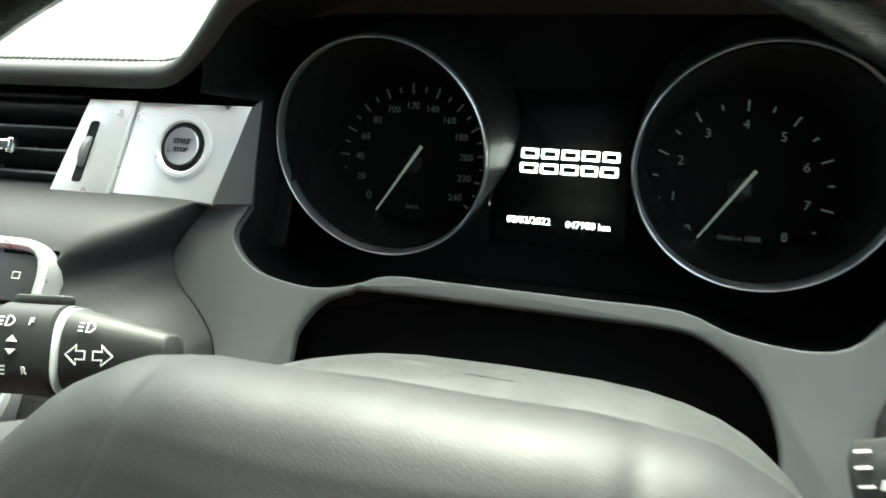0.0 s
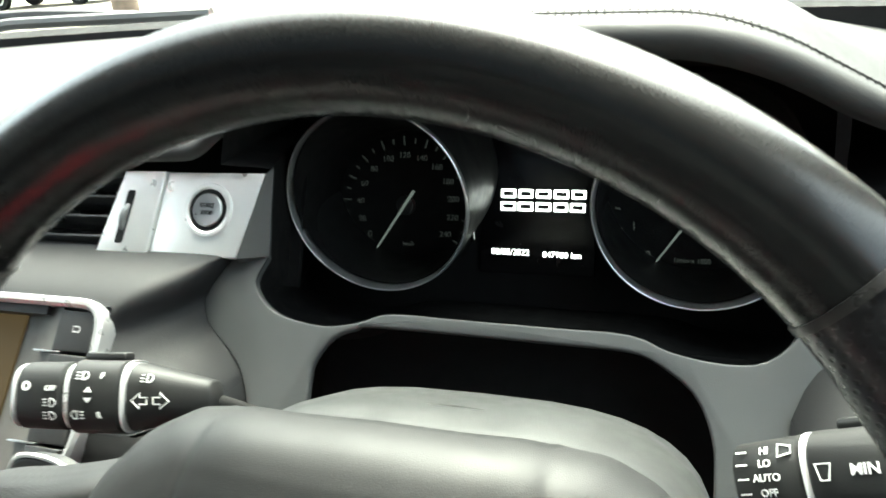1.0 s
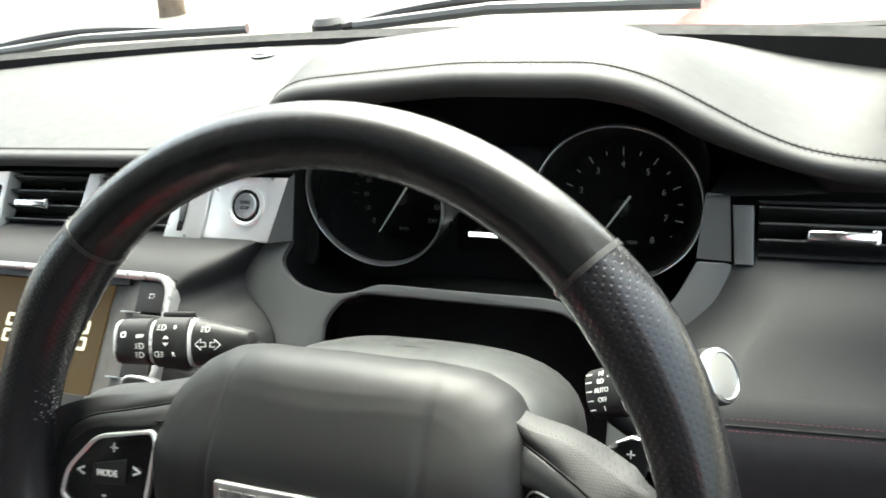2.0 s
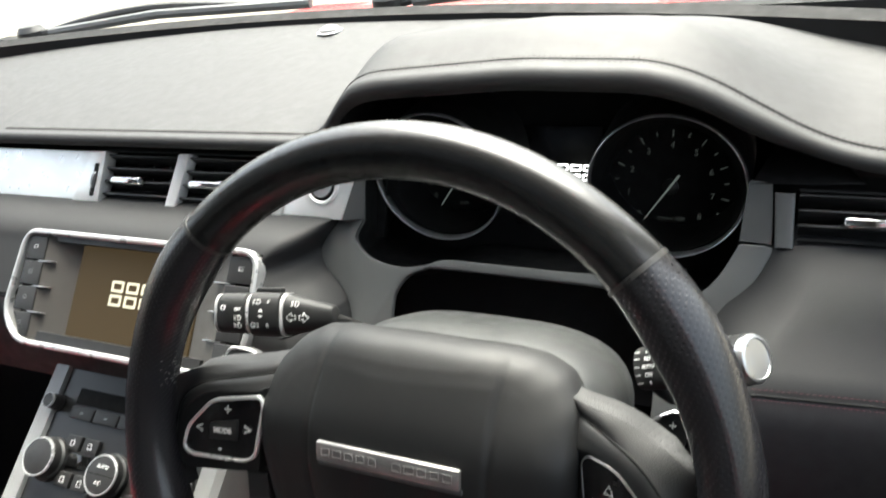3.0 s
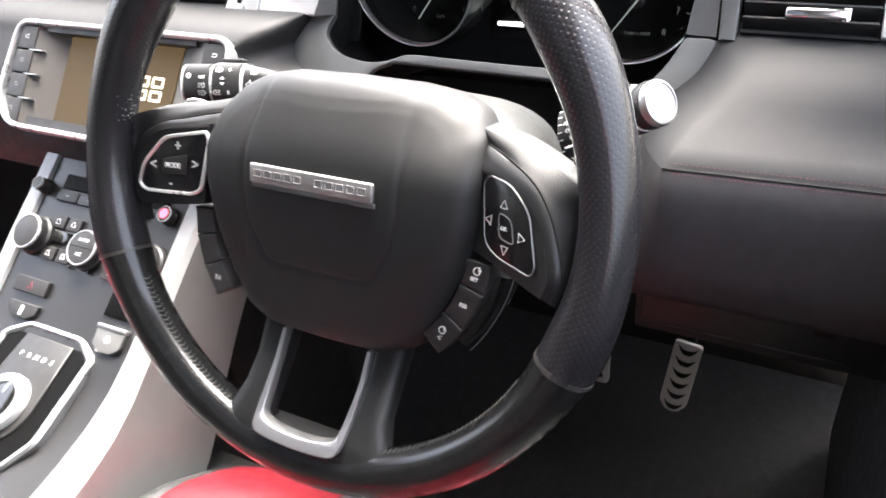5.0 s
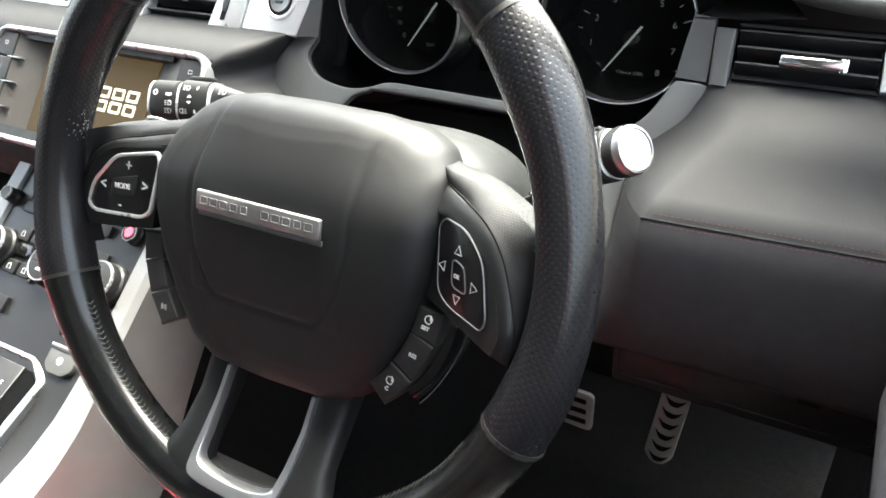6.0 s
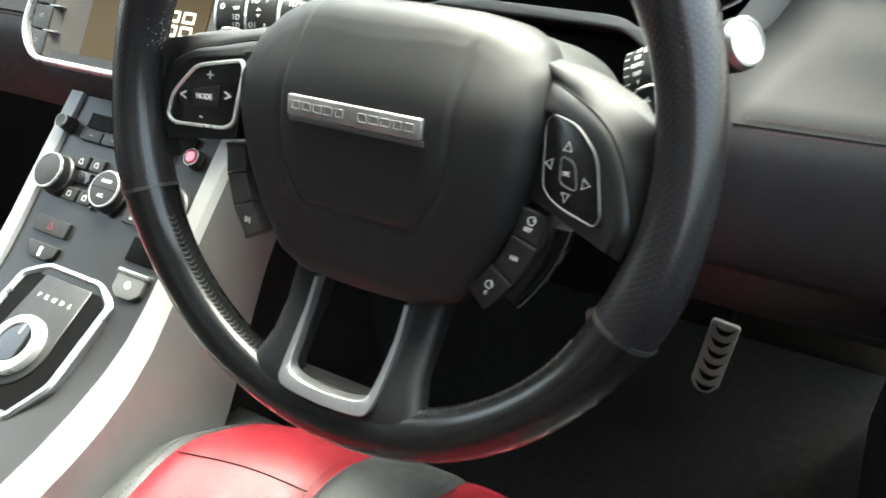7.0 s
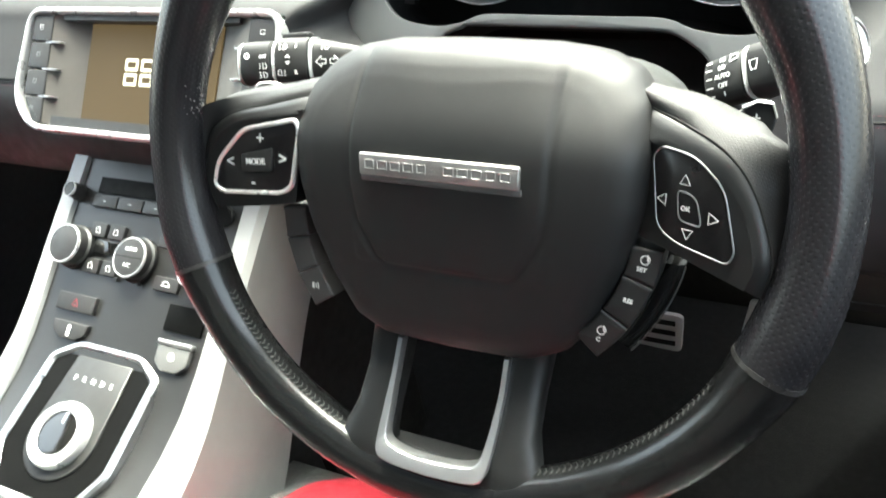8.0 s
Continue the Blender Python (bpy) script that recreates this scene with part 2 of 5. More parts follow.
def band(outline, width, z0, z1, bevel=0.0006):
    """A frame of that width along the inside of a closed outline."""
    pts = [Vector((p[0], p[1])) for p in outline]
    n = len(pts)
    if sum(pts[i - 1].x * pts[i].y - pts[i].x * pts[i - 1].y for i in range(n)) < 0:
        pts.reverse()
    inn = []
    for i in range(n):
        d = (pts[(i + 1) % n] - pts[i - 1]).normalized()
        inn.append(pts[i] + Vector((-d.y, d.x)) * width)
    rings = []
    for i in range(n):
        o, w = pts[i], inn[i]
        e = (w - o).normalized() * bevel
        rings.append([(o.x, o.y, z0), (o.x, o.y, z1 - bevel), (o.x + e.x, o.y + e.y, z1), (w.x - e.x, w.y - e.y, z1), (w.x, w.y, z1 - bevel), (w.x, w.y, z0)])
    return loft(rings, loop=True)


def smooth_path(pts, per=6):
    """Catmull-Rom through the points."""
    P = [Vector(p) for p in pts]
    P = [P[0] * 2 - P[1]] + P + [P[-1] * 2 - P[-2]]
    out = []
    for i in range(1, len(P) - 2):
        for k in range(per):
            t = k / per
            out.append(0.5 * (2 * P[i] + (P[i + 1] - P[i - 1]) * t + (2 * P[i - 1] - 5 * P[i] + 4 * P[i + 1] - P[i + 2]) * t * t + (3 * P[i] - P[i - 1] - 3 * P[i + 1] + P[i + 2]) * t ** 3))
    return out + [P[-2]]


def tube(path, r, n=8, closed=False, flat=1.0):
    path = [Vector(p) for p in path]
    rings, up = [], Vector((0, 0, 1))
    m = len(path)
    for i, p in enumerate(path):
        a, b = (path[i - 1] if i or closed else p), (path[(i + 1) % m] if i < m - 1 or closed else p)
        d = (b - a).normalized()
        if abs(d.dot(up)) > 0.95:
            up = Vector((1, 0, 0))
        s = d.cross(up).normalized()
        u = s.cross(d)
        rr = r[i] if isinstance(r, (list, tuple)) else r
        rings.append([p + s * rr * math.cos(2 * math.pi * k / n) + u * rr * flat * math.sin(2 * math.pi * k / n) for k in range(n)])
    return loft(rings, caps=not closed, loop=closed)


def lay(ob, n, m, du, dv):
    """Gives a lofted surface of n rings by m points a flat layout in metres."""
    me = ob.data
    uv = me.uv_layers.new(name="laid")
    for p in me.polygons:
        ks = [v % m for v in p.vertices]
        wrap = max(ks) - min(ks) > m / 2
        for li, v in zip(p.loop_indices, p.vertices):
            k = v % m
            uv.data[li].uv = ((v // m) * du, (m if wrap and k == 0 else k) * dv)
    return ob


def lathe(profile, n=32, caps=True):
    """Turned about z: rows of radius and height."""
    return loft([[(r * math.cos(2 * math.pi * k / n), r * math.sin(2 * math.pi * k / n), z) for k in range(n)] for r, z in profile], caps=caps)


def interp(x, xs, ys):
    return float(np.interp(x, xs, ys))


def ease(a, b, x):
    t = min(max((x - a) / (b - a), 0), 1)
    return t * t * (3 - 2 * t)


def lettering(text, size, m, mat, parent, name="lettering", depth=0.0002, align="CENTER", bold=0.0):
    """Built-in font, turned into a mesh."""
    cu = bpy.data.curves.new("tmp", "FONT")
    cu.body, cu.size, cu.extrude, cu.align_x, cu.align_y = text, size, depth, align, "CENTER"
    cu.offset = bold
    cu.resolution_u = 3
    tmp = new("tmp", cu)
    me = bpy.data.meshes.new_from_object(tmp)
    bpy.data.objects.remove(tmp)
    bpy.data.curves.remove(cu)
    me.materials.clear()
    me.materials.append(mat)
    me.name = name
    ob = new(name, me)
    ob.parent = parent
    me.transform(m)
    return ob


def stitches(path, length, gap, r, out=(0, 0, 1)):
    """Short threads laid along a path."""
    path = [Vector(p) for p in path]
    bm = bmesh.new()
    run, acc = [0.0], 0.0
    for a, b in zip(path, path[1:]):
        acc += (b - a).length
        run.append(acc)
    o = Vector(out)
    s = 0.0
    while s + length < acc:
        q = []
        for t in (s, s + length):
            i = max(k for k in range(len(run)) if run[k] <= t + 1e-9)
            i = min(i, len(path) - 2)
            f = (t - run[i]) / max(run[i + 1] - run[i], 1e-9)
            q.append(path[i].lerp(path[i + 1], f))
        d = (q[1] - q[0]).normalized()
        w = d.cross(o).normalized() * r
        h = o * r
        mid = (q[0] + q[1]) / 2
        v = [bm.verts.new(p) for p in (q[0] - w - h, q[0] + w - h, q[1] + w - h, q[1] - w - h, mid - w * 0.7 + h, mid + w * 0.7 + h)]
        bm.faces.new((v[0], v[1], v[5], v[4]))
        bm.faces.new((v[2], v[3], v[4], v[5]))
        bm.faces.new((v[0], v[4], v[3]))
        bm.faces.new((v[1], v[2], v[5]))
        s += length + gap
    return bm


# ---- the car's shell and the street ----
CX = -0.365                      # the car's middle line; the steering wheel stands at x = 0


def base_z(x, y):
    return 1.060 + (y - 0.27) / 0.33 * 0.036


LIPX = (-1.2, -0.20, -0.185, -0.178, -0.165, -0.15, -0.133, 0.0, 0.10, 0.137, 0.174, 0.211, 0.24, 0.28, 0.5)
LIPZ = (1.060, 1.061, 1.068, 1.080, 1.100, 1.109, 1.114, 1.122, 1.119, 1.108, 1.088, 1.070, 1.061, 1.056, 1.054)


def lip_z(x):
    return sum(interp(x + 0.004 * k, LIPX, LIPZ) for k in range(-4, 5)) / 9


def top_z(x, y):
    b = base_z(x, y)
    return b + (lip_z(x) - base_z(x, 0.27)) * ((1 - ease(0.34, 0.60, y)) + 0.22 * math.exp(-((y - 0.35) / 0.05) ** 2))


def lip_r(x):
    """Roundness of the front lip: broad on the hood, tight beside it."""
    return 0.0065 + 0.0035 * ease(0.004, 0.035, lip_z(x) - 1.060)


def glass_y(x):
    return 0.60 - 0.12 * ((x - CX) / 0.63) ** 2


def ground():
    bm = bmesh.new()
    bmesh.ops.create_grid(bm, x_segments=60, y_segments=60, size=300)
    for v in bm.verts:
        v.co.z = 0.02 * noise.noise(v.co * 0.2)
    return solid("ground", bm, material("pale_ground", (0.18, 0.16, 0.125), 0.9, bump=0.6, scale=30, vary=0.25, spot=0.6), "pale dusty sunlit ground outside the car", "ground", "structure")


ground()


def strip(name, rows, mat, parent, closed=False, label="", thick=None):
    bm = loft(rows, closed=closed, caps=closed)
    if thick:
        bmesh.ops.solidify(bm, geom=bm.faces[:], thickness=thick)
    return part(name, bm, mat, parent, label)


PAINT = material("red_car_paint", (0.42, 0.012, 0.02), 0.22, coat=0.6, vary=0.04)
shell = thing("car_body", "red car body closed round the dark cabin", "car", kind="structure")
XS = [CX + 0.74 * k / 12 for k in range(-12, 13)]
part("bonnet", loft([[(x, y, 0.930 + 0.120 * ease(0.25, 0.60, x - CX) - 0.03 * (y - 0.7) - 0.10 * max(0, y - 1.35) ** 2) for y in (0.74, 0.9, 1.1, 1.3, 1.5, 1.65, 1.75)] for x in [CX + 0.78 * k / 12 for k in range(-12, 13)]], closed=False), PAINT, shell, "glossy red bonnet")
part("cowl", loft([[(x, glass_y(x) + 0.01, 1.083), (x, glass_y(x) + 0.05, 1.075), (x, glass_y(x) + 0.10, 1.045), (x, glass_y(x) + 0.2, 1.03)] for x in XS], closed=False), material("cowl_plastic", (0.05, 0.052, 0.055), 0.6, bump=0.3, scale=500), shell, "grey plastic scuttle under the windscreen")
part("windscreen_seal", loft([[(x, glass_y(x) - 0.012, top_z(x, glass_y(x)) - 0.004), (x, glass_y(x) - 0.010, 1.101), (x, glass_y(x) + 0.012, 1.106), (x, glass_y(x) + 0.016, 1.08)] for x in XS], closed=True), DEEP, shell, "black windscreen edge")
roof_y = 0.02
roof = loft([[(x, glass_y(x) + (roof_y - glass_y(x)) * k / 6, 1.10 + 0.405 * math.sin(math.pi / 2 * k / 6 * 0.93)) for k in range(7)] for x in XS], closed=False)
screen_pane = part("windscreen", roof, GLASS, shell, "clear windscreen")
screen_pane.visible_shadow = False
# out of view; dark tone chosen to cut light bounced onto the wheel
HEAD = material("headlining", (0.07, 0.068, 0.066), 0.9, bump=0.5, scale=700)
part("roof", joined(box(1.5, 0.20, 0.04, (CX, -0.07, 1.52)), box(1.5, 0.30, 0.04, (CX, -1.25, 1.52)), box(0.28, 0.94, 0.04, (CX - 0.61, -0.64, 1.52)), box(0.28, 0.94, 0.04, (CX + 0.61, -0.64, 1.52))), HEAD, shell, "unseen fabric headlining, dark against bounced light")
# no glass roof is known; pane added for light from above
roof_pane = part("added_roof_glass", box(0.96, 0.96, 0.006, (CX, -0.635, 1.535)), clear("tinted_pane", (0.24, 0.245, 0.25), 0.04), shell, "unseen tinted glass roof, added to let in light")
roof_pane.visible_shadow = False
part("roof_rear", box(1.5, 0.98, 0.04, (CX, -1.88, 1.50)), HEAD, shell)
part("roof_skin", joined(box(1.56, 0.22, 0.02, (CX, -0.06, 1.552)), box(1.56, 1.25, 0.02, (CX, -1.73, 1.552)), box(0.30, 0.95, 0.02, (CX - 0.63, -0.63, 1.552)), box(0.30, 0.95, 0.02, (CX + 0.63, -0.63, 1.552))), PAINT, shell, "glossy red roof skin")
# upper boxes close the unseen rear side windows against light
for sx in (-1, 1):
    part("body_side", joined(box(0.03, 3.0, 0.66, (CX + 0.80 * sx, -0.84, 0.64), 0.012), box(0.03, 1.9, 0.58, (CX + 0.80 * sx, -1.38, 1.25), 0.012)), PAINT, shell, "glossy red body side")
# unseen tailgate left without a window, to keep light out behind
part("tailgate", box(1.5, 0.05, 1.3, (CX, -2.31, 0.85)), PAINT, shell)
# bench is out of view; grey chosen to limit red bounce
part("rear_bench", joined(box(1.3, 0.5, 0.25, (CX, -1.35, 0.55), 0.05), box(1.3, 0.15, 0.6, (CX, -1.65, 0.85), 0.05)), GREY, shell, "unseen rear bench, grey against red bounce light")
part("bulkhead", box(1.6, 0.03, 0.85, (CX, 0.72, 0.64)), DEEP, shell)
part("cabin_floor", box(1.5, 3.0, 0.03, (CX, -0.8, 0.27)), CARPET, shell, "dark carpet")
for sx in (-1, 1):
    x = CX + 0.755 * sx
    d = thing("door_1" if sx > 0 else "door_2", "dark trimmed front door with clear window", "door", kind="structure")
    part("door_panel", joined(box(0.05, 1.25, 0.69, (x, -0.05, 0.655), 0.01), box(0.07, 0.8, 0.06, (x - 0.02 * sx, -0.25, 0.88), 0.02)), DOORM, d)
    # unseen full-height panel in place of rear windows, blocking light from behind
    part("rear_light_block", box(0.05, 1.9, 1.25, (x, -1.38, 0.9), 0.01), DOORM, d)
    p = tube(smooth_path([(x - 0.03 * sx, 0.47, 1.05), (x - 0.05 * sx, 0.40, 1.12), (x - 0.09 * sx, 0.15, 1.34), (x - 0.14 * sx, 0.0, 1.50)]), 0.05, 12)
    part("windscreen_pillar", p, LIGHTTRIM, d, "pale windscreen pillar trim")
    if sx > 0:
        part("door_strip", tube([(x - 0.027, 0.56, 0.46), (x - 0.027, 0.42, 0.583), (x - 0.027, 0.27, 0.715)], 0.0022, 8), SATIN, d, "thin pale trim line")
    # unseen pillar, set forward to cut light on the wheel's face
    part("door_pillar", box(0.06, 0.12, 0.6, (x - 0.03 * sx, -0.46, 1.22), 0.02), HEAD, d)
    part("rear_pillar", box(0.06, 0.5, 0.6, (x - 0.03 * sx, -2.0, 1.22), 0.02), HEAD, d)
    part("roof_rail", box(0.06, 2.2, 0.06, (x - 0.06 * sx, -1.2, 1.49), 0.02), HEAD, d)

# ---- dashboard ----
dash = thing("dashboard", "black leather dashboard with silver band and red stitching", "dashboard")


def top_pad():
    xs = sorted({round(x, 4) for x in [-1.10 + 0.03 * k for k in range(30)] + [-0.21 + 0.006 * k for k in range(85)] + [0.30, 0.33, 0.355]})
    rings = []
    for x in xs:
        yf, yb, r = 0.277, glass_y(x) - 0.005, lip_r(x)
        z = top_z(x, yf + r)
        ring = [(x, yf + r - r * math.cos(a), z - r + r * math.sin(a)) for a in (-1.1, -0.6, -0.1, 0.35, 0.8, 1.1, 1.35)]
        ys = [yf + r + (yb - yf - r) * k / 18 for k in range(19)]
        ring += [(x, y, top_z(x, y)) for y in ys]
        ring += [(x, y, top_z(x, y) - 0.0105) for y in ys[::-1]]
        rings.append(ring)
    return loft(rings)


part("top_pad", top_pad(), DASH, dash, "dark grey leather dash top, glaring in daylight", 50)
for off in (0.0055, 0.0115):
    path = [(x, 0.277 + lip_r(x) + off, top_z(x, 0.277 + lip_r(x) + off) + 0.0002) for x in [-0.62 + 0.006 * k for k in range(160)]]
    part("stitching", stitches(path, 0.0030, 0.0012, 0.00033), DTHREAD, dash, "dark double stitching")
part("seam", tube([(x, 0.2855 + lip_r(x), top_z(x, 0.2855 + lip_r(x)) - 0.0005) for x in [-0.62 + 0.008 * k for k in range(120)]], 0.0013, 6), DEEP, dash)

# the small light sensor on the dash top
sensor = thing("light_sensor", "small pale dome sensor on the dash top", "sensor", Matrix.Translation((-0.335, 0.555, top_z(-0.335, 0.555))))
part("dome", lathe([(0.013, 0), (0.013, 0.003), (0.011, 0.006), (0.006, 0.008), (0.0005, 0.0085)], 20), LIGHTTRIM, sensor)
part("foot", lathe([(0.016, 0), (0.016, 0.0015), (0.0135, 0.002)], 20), SATIN, sensor)

# instrument bucket
def eased(pts, per=3):
    return [(p.x, p.y) for p in smooth_path([(x, z, 0) for x, z in pts], per)]


EDGE = [(-0.152, 0.993), (-0.158, 0.980), (-0.149, 0.970), (-0.134, 0.964), (-0.107, 0.961), (-0.085, 0.964), (-0.067, 0.969), (-0.03, 0.969), (0.03, 0.9685), (0.071, 0.968), (0.093, 0.962), (0.119, 0.959), (0.139, 0.9615), (0.154, 0.9735), (0.166, 0.993)]
EDGE = eased(EDGE)
BUCKET = [(x, 0.247 + 0.75 * (z - 0.967), z) for x, z in EDGE] + [(0.1700, 0.286, 1.021), (0.172, 0.288, 1.034), (0.21, 0.282, 1.038), (0.245, 0.276, 1.043)]
BUCKET += [(x, 0.282, lip_z(x) - 0.010) for x in (0.235, 0.211, 0.19, 0.174, 0.155, 0.137, 0.118, 0.10, 0.05, 0.0, -0.05, -0.10, -0.133, -0.15, -0.165, -0.176)]
BUCKET += [(-0.180, 0.276, 1.050), (-0.152, 0.288, 1.044)]


def bucket():
    rings = []
    for k in range(7):
        t = k / 6
        ring = []
        for x, y, z in BUCKET:
            bx, bz = max(min(x * 1.22, 0.195), -0.195), 1.022 + (z - 1.022) * 0.93
            if z < 1.0:
                bz = z - 0.055
            by = 0.385 + 0.314 * (bz - 0.953)
            ring.append((x + (bx - x) * t, y + (by - y) * t, z + (bz - z) * (t if z > 1.0 else t ** 0.5)))
        rings.append(ring)
    return loft(rings, caps=False)


part("instrument_bucket", bucket(), DEEP, dash, "black plastic instrument bucket", 60)

SUR = frame_at((0, 0.247, 0.967), (1, 0, 0), (0, 0.6, 0.8))


def sur(x, z):
    y = 0.247 + 0.75 * (z - 0.967)
    return (x, 0.6 * (y - 0.247) + 0.8 * (z - 0.967))


OUT_L = [(-0.165, 1.000), (-0.176, 0.993), (-0.193, 0.970), (-0.186, 0.956), (-0.170, 0.945), (-0.158, 0.934), (-0.150, 0.915), (-0.150, 0.88)]
POCKET = [(-0.110, 0.88), (-0.111, 0.931), (-0.110, 0.943), (-0.100, 0.955), (-0.086, 0.960), (-0.072, 0.962), (0.034, 0.961), (0.066, 0.9605), (0.082, 0.958), (0.104, 0.946), (0.114, 0.929), (0.116, 0.912), (0.116, 0.88)]
OUT_R = [(0.15, 0.88), (0.150, 0.93), (0.1585, 0.9465), (0.168, 0.9551), (0.1782, 0.9682), (0.1862, 0.9827), (0.1896, 0.9940), (0.1680, 0.9948)]
PAD_R = OUT_R[:6] + [(0.1900, 0.996)]
outline = [sur(*p) for p in eased(OUT_L) + eased(POCKET) + eased(OUT_R) + EDGE[::-1]]
part("instrument_surround", moved(prism(outline, -0.005, 0.0, 0.0018), SUR), SOFT, dash, "grey satin plastic surround", 40)
part("pocket_liner", moved(box(0.27, 0.10, 0.002, (0.0, -0.05, -0.07)), SUR), DEEP, dash)

# padded face of the dash, to each side of the column
FACE = [(0.285, 0.9965), (0.232, 0.9955), (0.214, 0.992), (0.2045, 0.985), (0.198, 0.976), (0.188, 0.965), (0.175, 0.951), (0.1635, 0.9385), (0.1595, 0.9345), (0.1605, 0.9325), (0.1575, 0.9295)]
FACE_R = [(0.285, 1.003), (0.262, 0.9975), (0.249, 0.992), (0.236, 0.985), (0.223, 0.977), (0.210, 0.968), (0.197, 0.9585), (0.184, 0.9495), (0.172, 0.9415), (0.1622, 0.9355), (0.1605, 0.9325), (0.1575, 0.9295)]
LOWER = [(0.1580, 0.9300), (0.154, 0.924), (0.149, 0.912), (0.146, 0.89), (0.146, 0.86), (0.152, 0.835), (0.165, 0.822), (0.185, 0.818), (0.23, 0.815)]


def pad(profile, x_far, ends, turn):
    zs, xs = zip(*sorted((z, x) for x, z in ends))
    s = 1 if x_far < xs[0] else -1
    rows = []
    for y, z in profile:
        xe = interp(z, zs, xs)
        yr = max(0.25 + 0.75 * (min(z, 1.0) - 0.967), y)
        cols = sorted({x_far + (xe - s * turn - x_far) * k / 14 for k in range(15)} | ({-0.522, -0.519, -0.226, -0.2235} if s > 0 else set()), reverse=s < 0)
        row = [(x, y + (0.034 if -0.520 < x < -0.225 and 0.906 < z < 0.984 else 0), z) for x in cols]
        row += [(xe - s * turn + s * turn * t, y + (yr - y) * (0.75 * t ** 1.3 + 0.25 * t ** 7), z) for t in [k / 12 for k in range(1, 13)]]
        rows.append(row)
    return loft(rows, closed=False)


def rise(bm):
    """The face falls back and its seam sinks a little towards the door."""
    for v in bm.verts:
        if v.co.x > 0:
            f = (1 - ease(0.945, 0.990, v.co.z)) * ease(0.80, 0.90, v.co.z)
            v.co.y += f * (0.0067 + 0.127 * (v.co.x - 0.18))
            v.co.z += f * (0.0083 - 0.0425 * (v.co.x - 0.18))
    return bm


FACE_L = [(p.x, p.y) for p in smooth_path([(y, z, 0) for y, z in [(0.285, 0.9968), (0.250, 0.9962), (0.230, 0.9945), (0.215, 0.9905), (0.2045, 0.984)] + FACE[4:8]], 3)] + FACE[8:]
part("face_pad", pad(FACE_L, -1.10, OUT_L, 0.038), PAD, dash, "dark leather padded face", 60)
part("face_pad", rise(pad(FACE_R, 0.345, PAD_R, 0.030)), PAD, dash, "dark leather padded face", 60)
# left panel takes a darker copy, coloured against red bounce light
part("knee_pad", pad(LOWER, -1.10, OUT_L, 0.03), material("lower_pad_dark_copy", (0.011, 0.011, 0.011), 0.6, bump=0.2, scale=800, kind="cells"), dash, "black lower dash panel", 60)
part("knee_pad", rise(pad(LOWER, 0.345, PAD_R, 0.03)), LOWPAD, dash, "black lower dash panel", 60)
for x0, x1 in ((-1.09, -0.53), (0.185, 0.344)):
    for y, z in ((0.1605, 0.9338), (0.1566, 0.9282)):
        part("stitching", rise(stitches([(x0, y - 0.0006, z + 0.0004), (x1, y - 0.0006, z + 0.0004)], 0.0024, 0.0012, 0.00022, (0, -0.76, 0.65))), THREAD, dash, "dark red stitching")
for x0, x1 in ((-1.09, -0.53), (0.178, 0.344)):
    part("seam", rise(tube([(x0, 0.1583, 0.9302), (x1, 0.1583, 0.9302)], 0.0009, 6)), DEEP, dash)
part("under_panel", joined(box(0.20, 0.004, 0.075, (0.255, 0.215, 0.785), 0.001), box(0.03, 0.006, 0.02, (0.305, 0.210, 0.795), 0.002)), BLACK, dash, "dark fuse cover below the dash")
# flat black box stands for the shade inside the cover's hole
part("cover_hole_shade", box(0.016, 0.003, 0.022, (0.304, 0.2078, 0.795), 0.001), DEEP, dash)
part("cover_edge", moved(band(rounded([(-0.096, -0.034), (0.096, -0.034), (0.096, 0.022), (-0.096, 0.022)], 0.004), 0.0012, 0, 0.001), frame_at((0.255, 0.2130, 0.790), (1, 0, 0), (0, 0, 1))), BLACK, dash)
for x, w in ((0.222, 0.012), (0.269, 0.004), (0.260, 0.005)):
    part("mark", box(w, 0.001, 0.003, (x, 0.2122, 0.797)), DIAL, dash)

# band of silver panels and vents
BAND = frame_at((0, 0.27, 1.017), (1, 0, 0), (0, 0.5, 0.866))
S0, S1 = -0.0255, 0.029


def panel(xt0, xb0, xt1, xb1, z0=-0.012, z1=0.0, s0=S0, s1=S1, r=0.0012):
    return moved(prism([(xb0, s0), (xb1, s0), (xt1, s1), (xt0, s1)], z0, z1, r), BAND)


part("trim_panel", panel(-1.09, -1.09, -0.487, -0.512), SILVER, dash, "satin silver trim panel")
part("vent_end", panel(-0.485, -0.510, -0.464, -0.472, z1=0.003), SILVER, dash, "satin silver vent end with thumbwheel slot")
part("vent_divider", panel(-0.366, -0.381, -0.352, -0.367, z1=0.001), SATIN, dash, "grey vent divider")
part("vent_end", panel(-0.259, -0.276, -0.227, -0.236, z1=0.002), SILVER, dash, "satin silver vent end with thumbwheel slot")
part("start_panel", panel(-0.226, -0.235, -0.155, -0.170, z1=0.0), SILVER, dash, "satin silver starter panel")
part("end_strip", loft([[(-0.1694, 0.2572, 0.9948), (-0.1694, 0.2620, 0.9900), (-0.1530, 0.2700, 0.9890), (-0.1515, 0.2665, 0.9932)], [(-0.1620, 0.2705, 1.0180), (-0.1620, 0.2750, 1.0140), (-0.1525, 0.2800, 1.0160), (-0.1505, 0.2765, 1.0195)], [(-0.1546, 0.2842, 1.0415), (-0.1546, 0.2880, 1.0380), (-0.1520, 0.2910, 1.0420), (-0.1500, 0.2880, 1.0450)]]), SOFT, dash, "grey end facet")
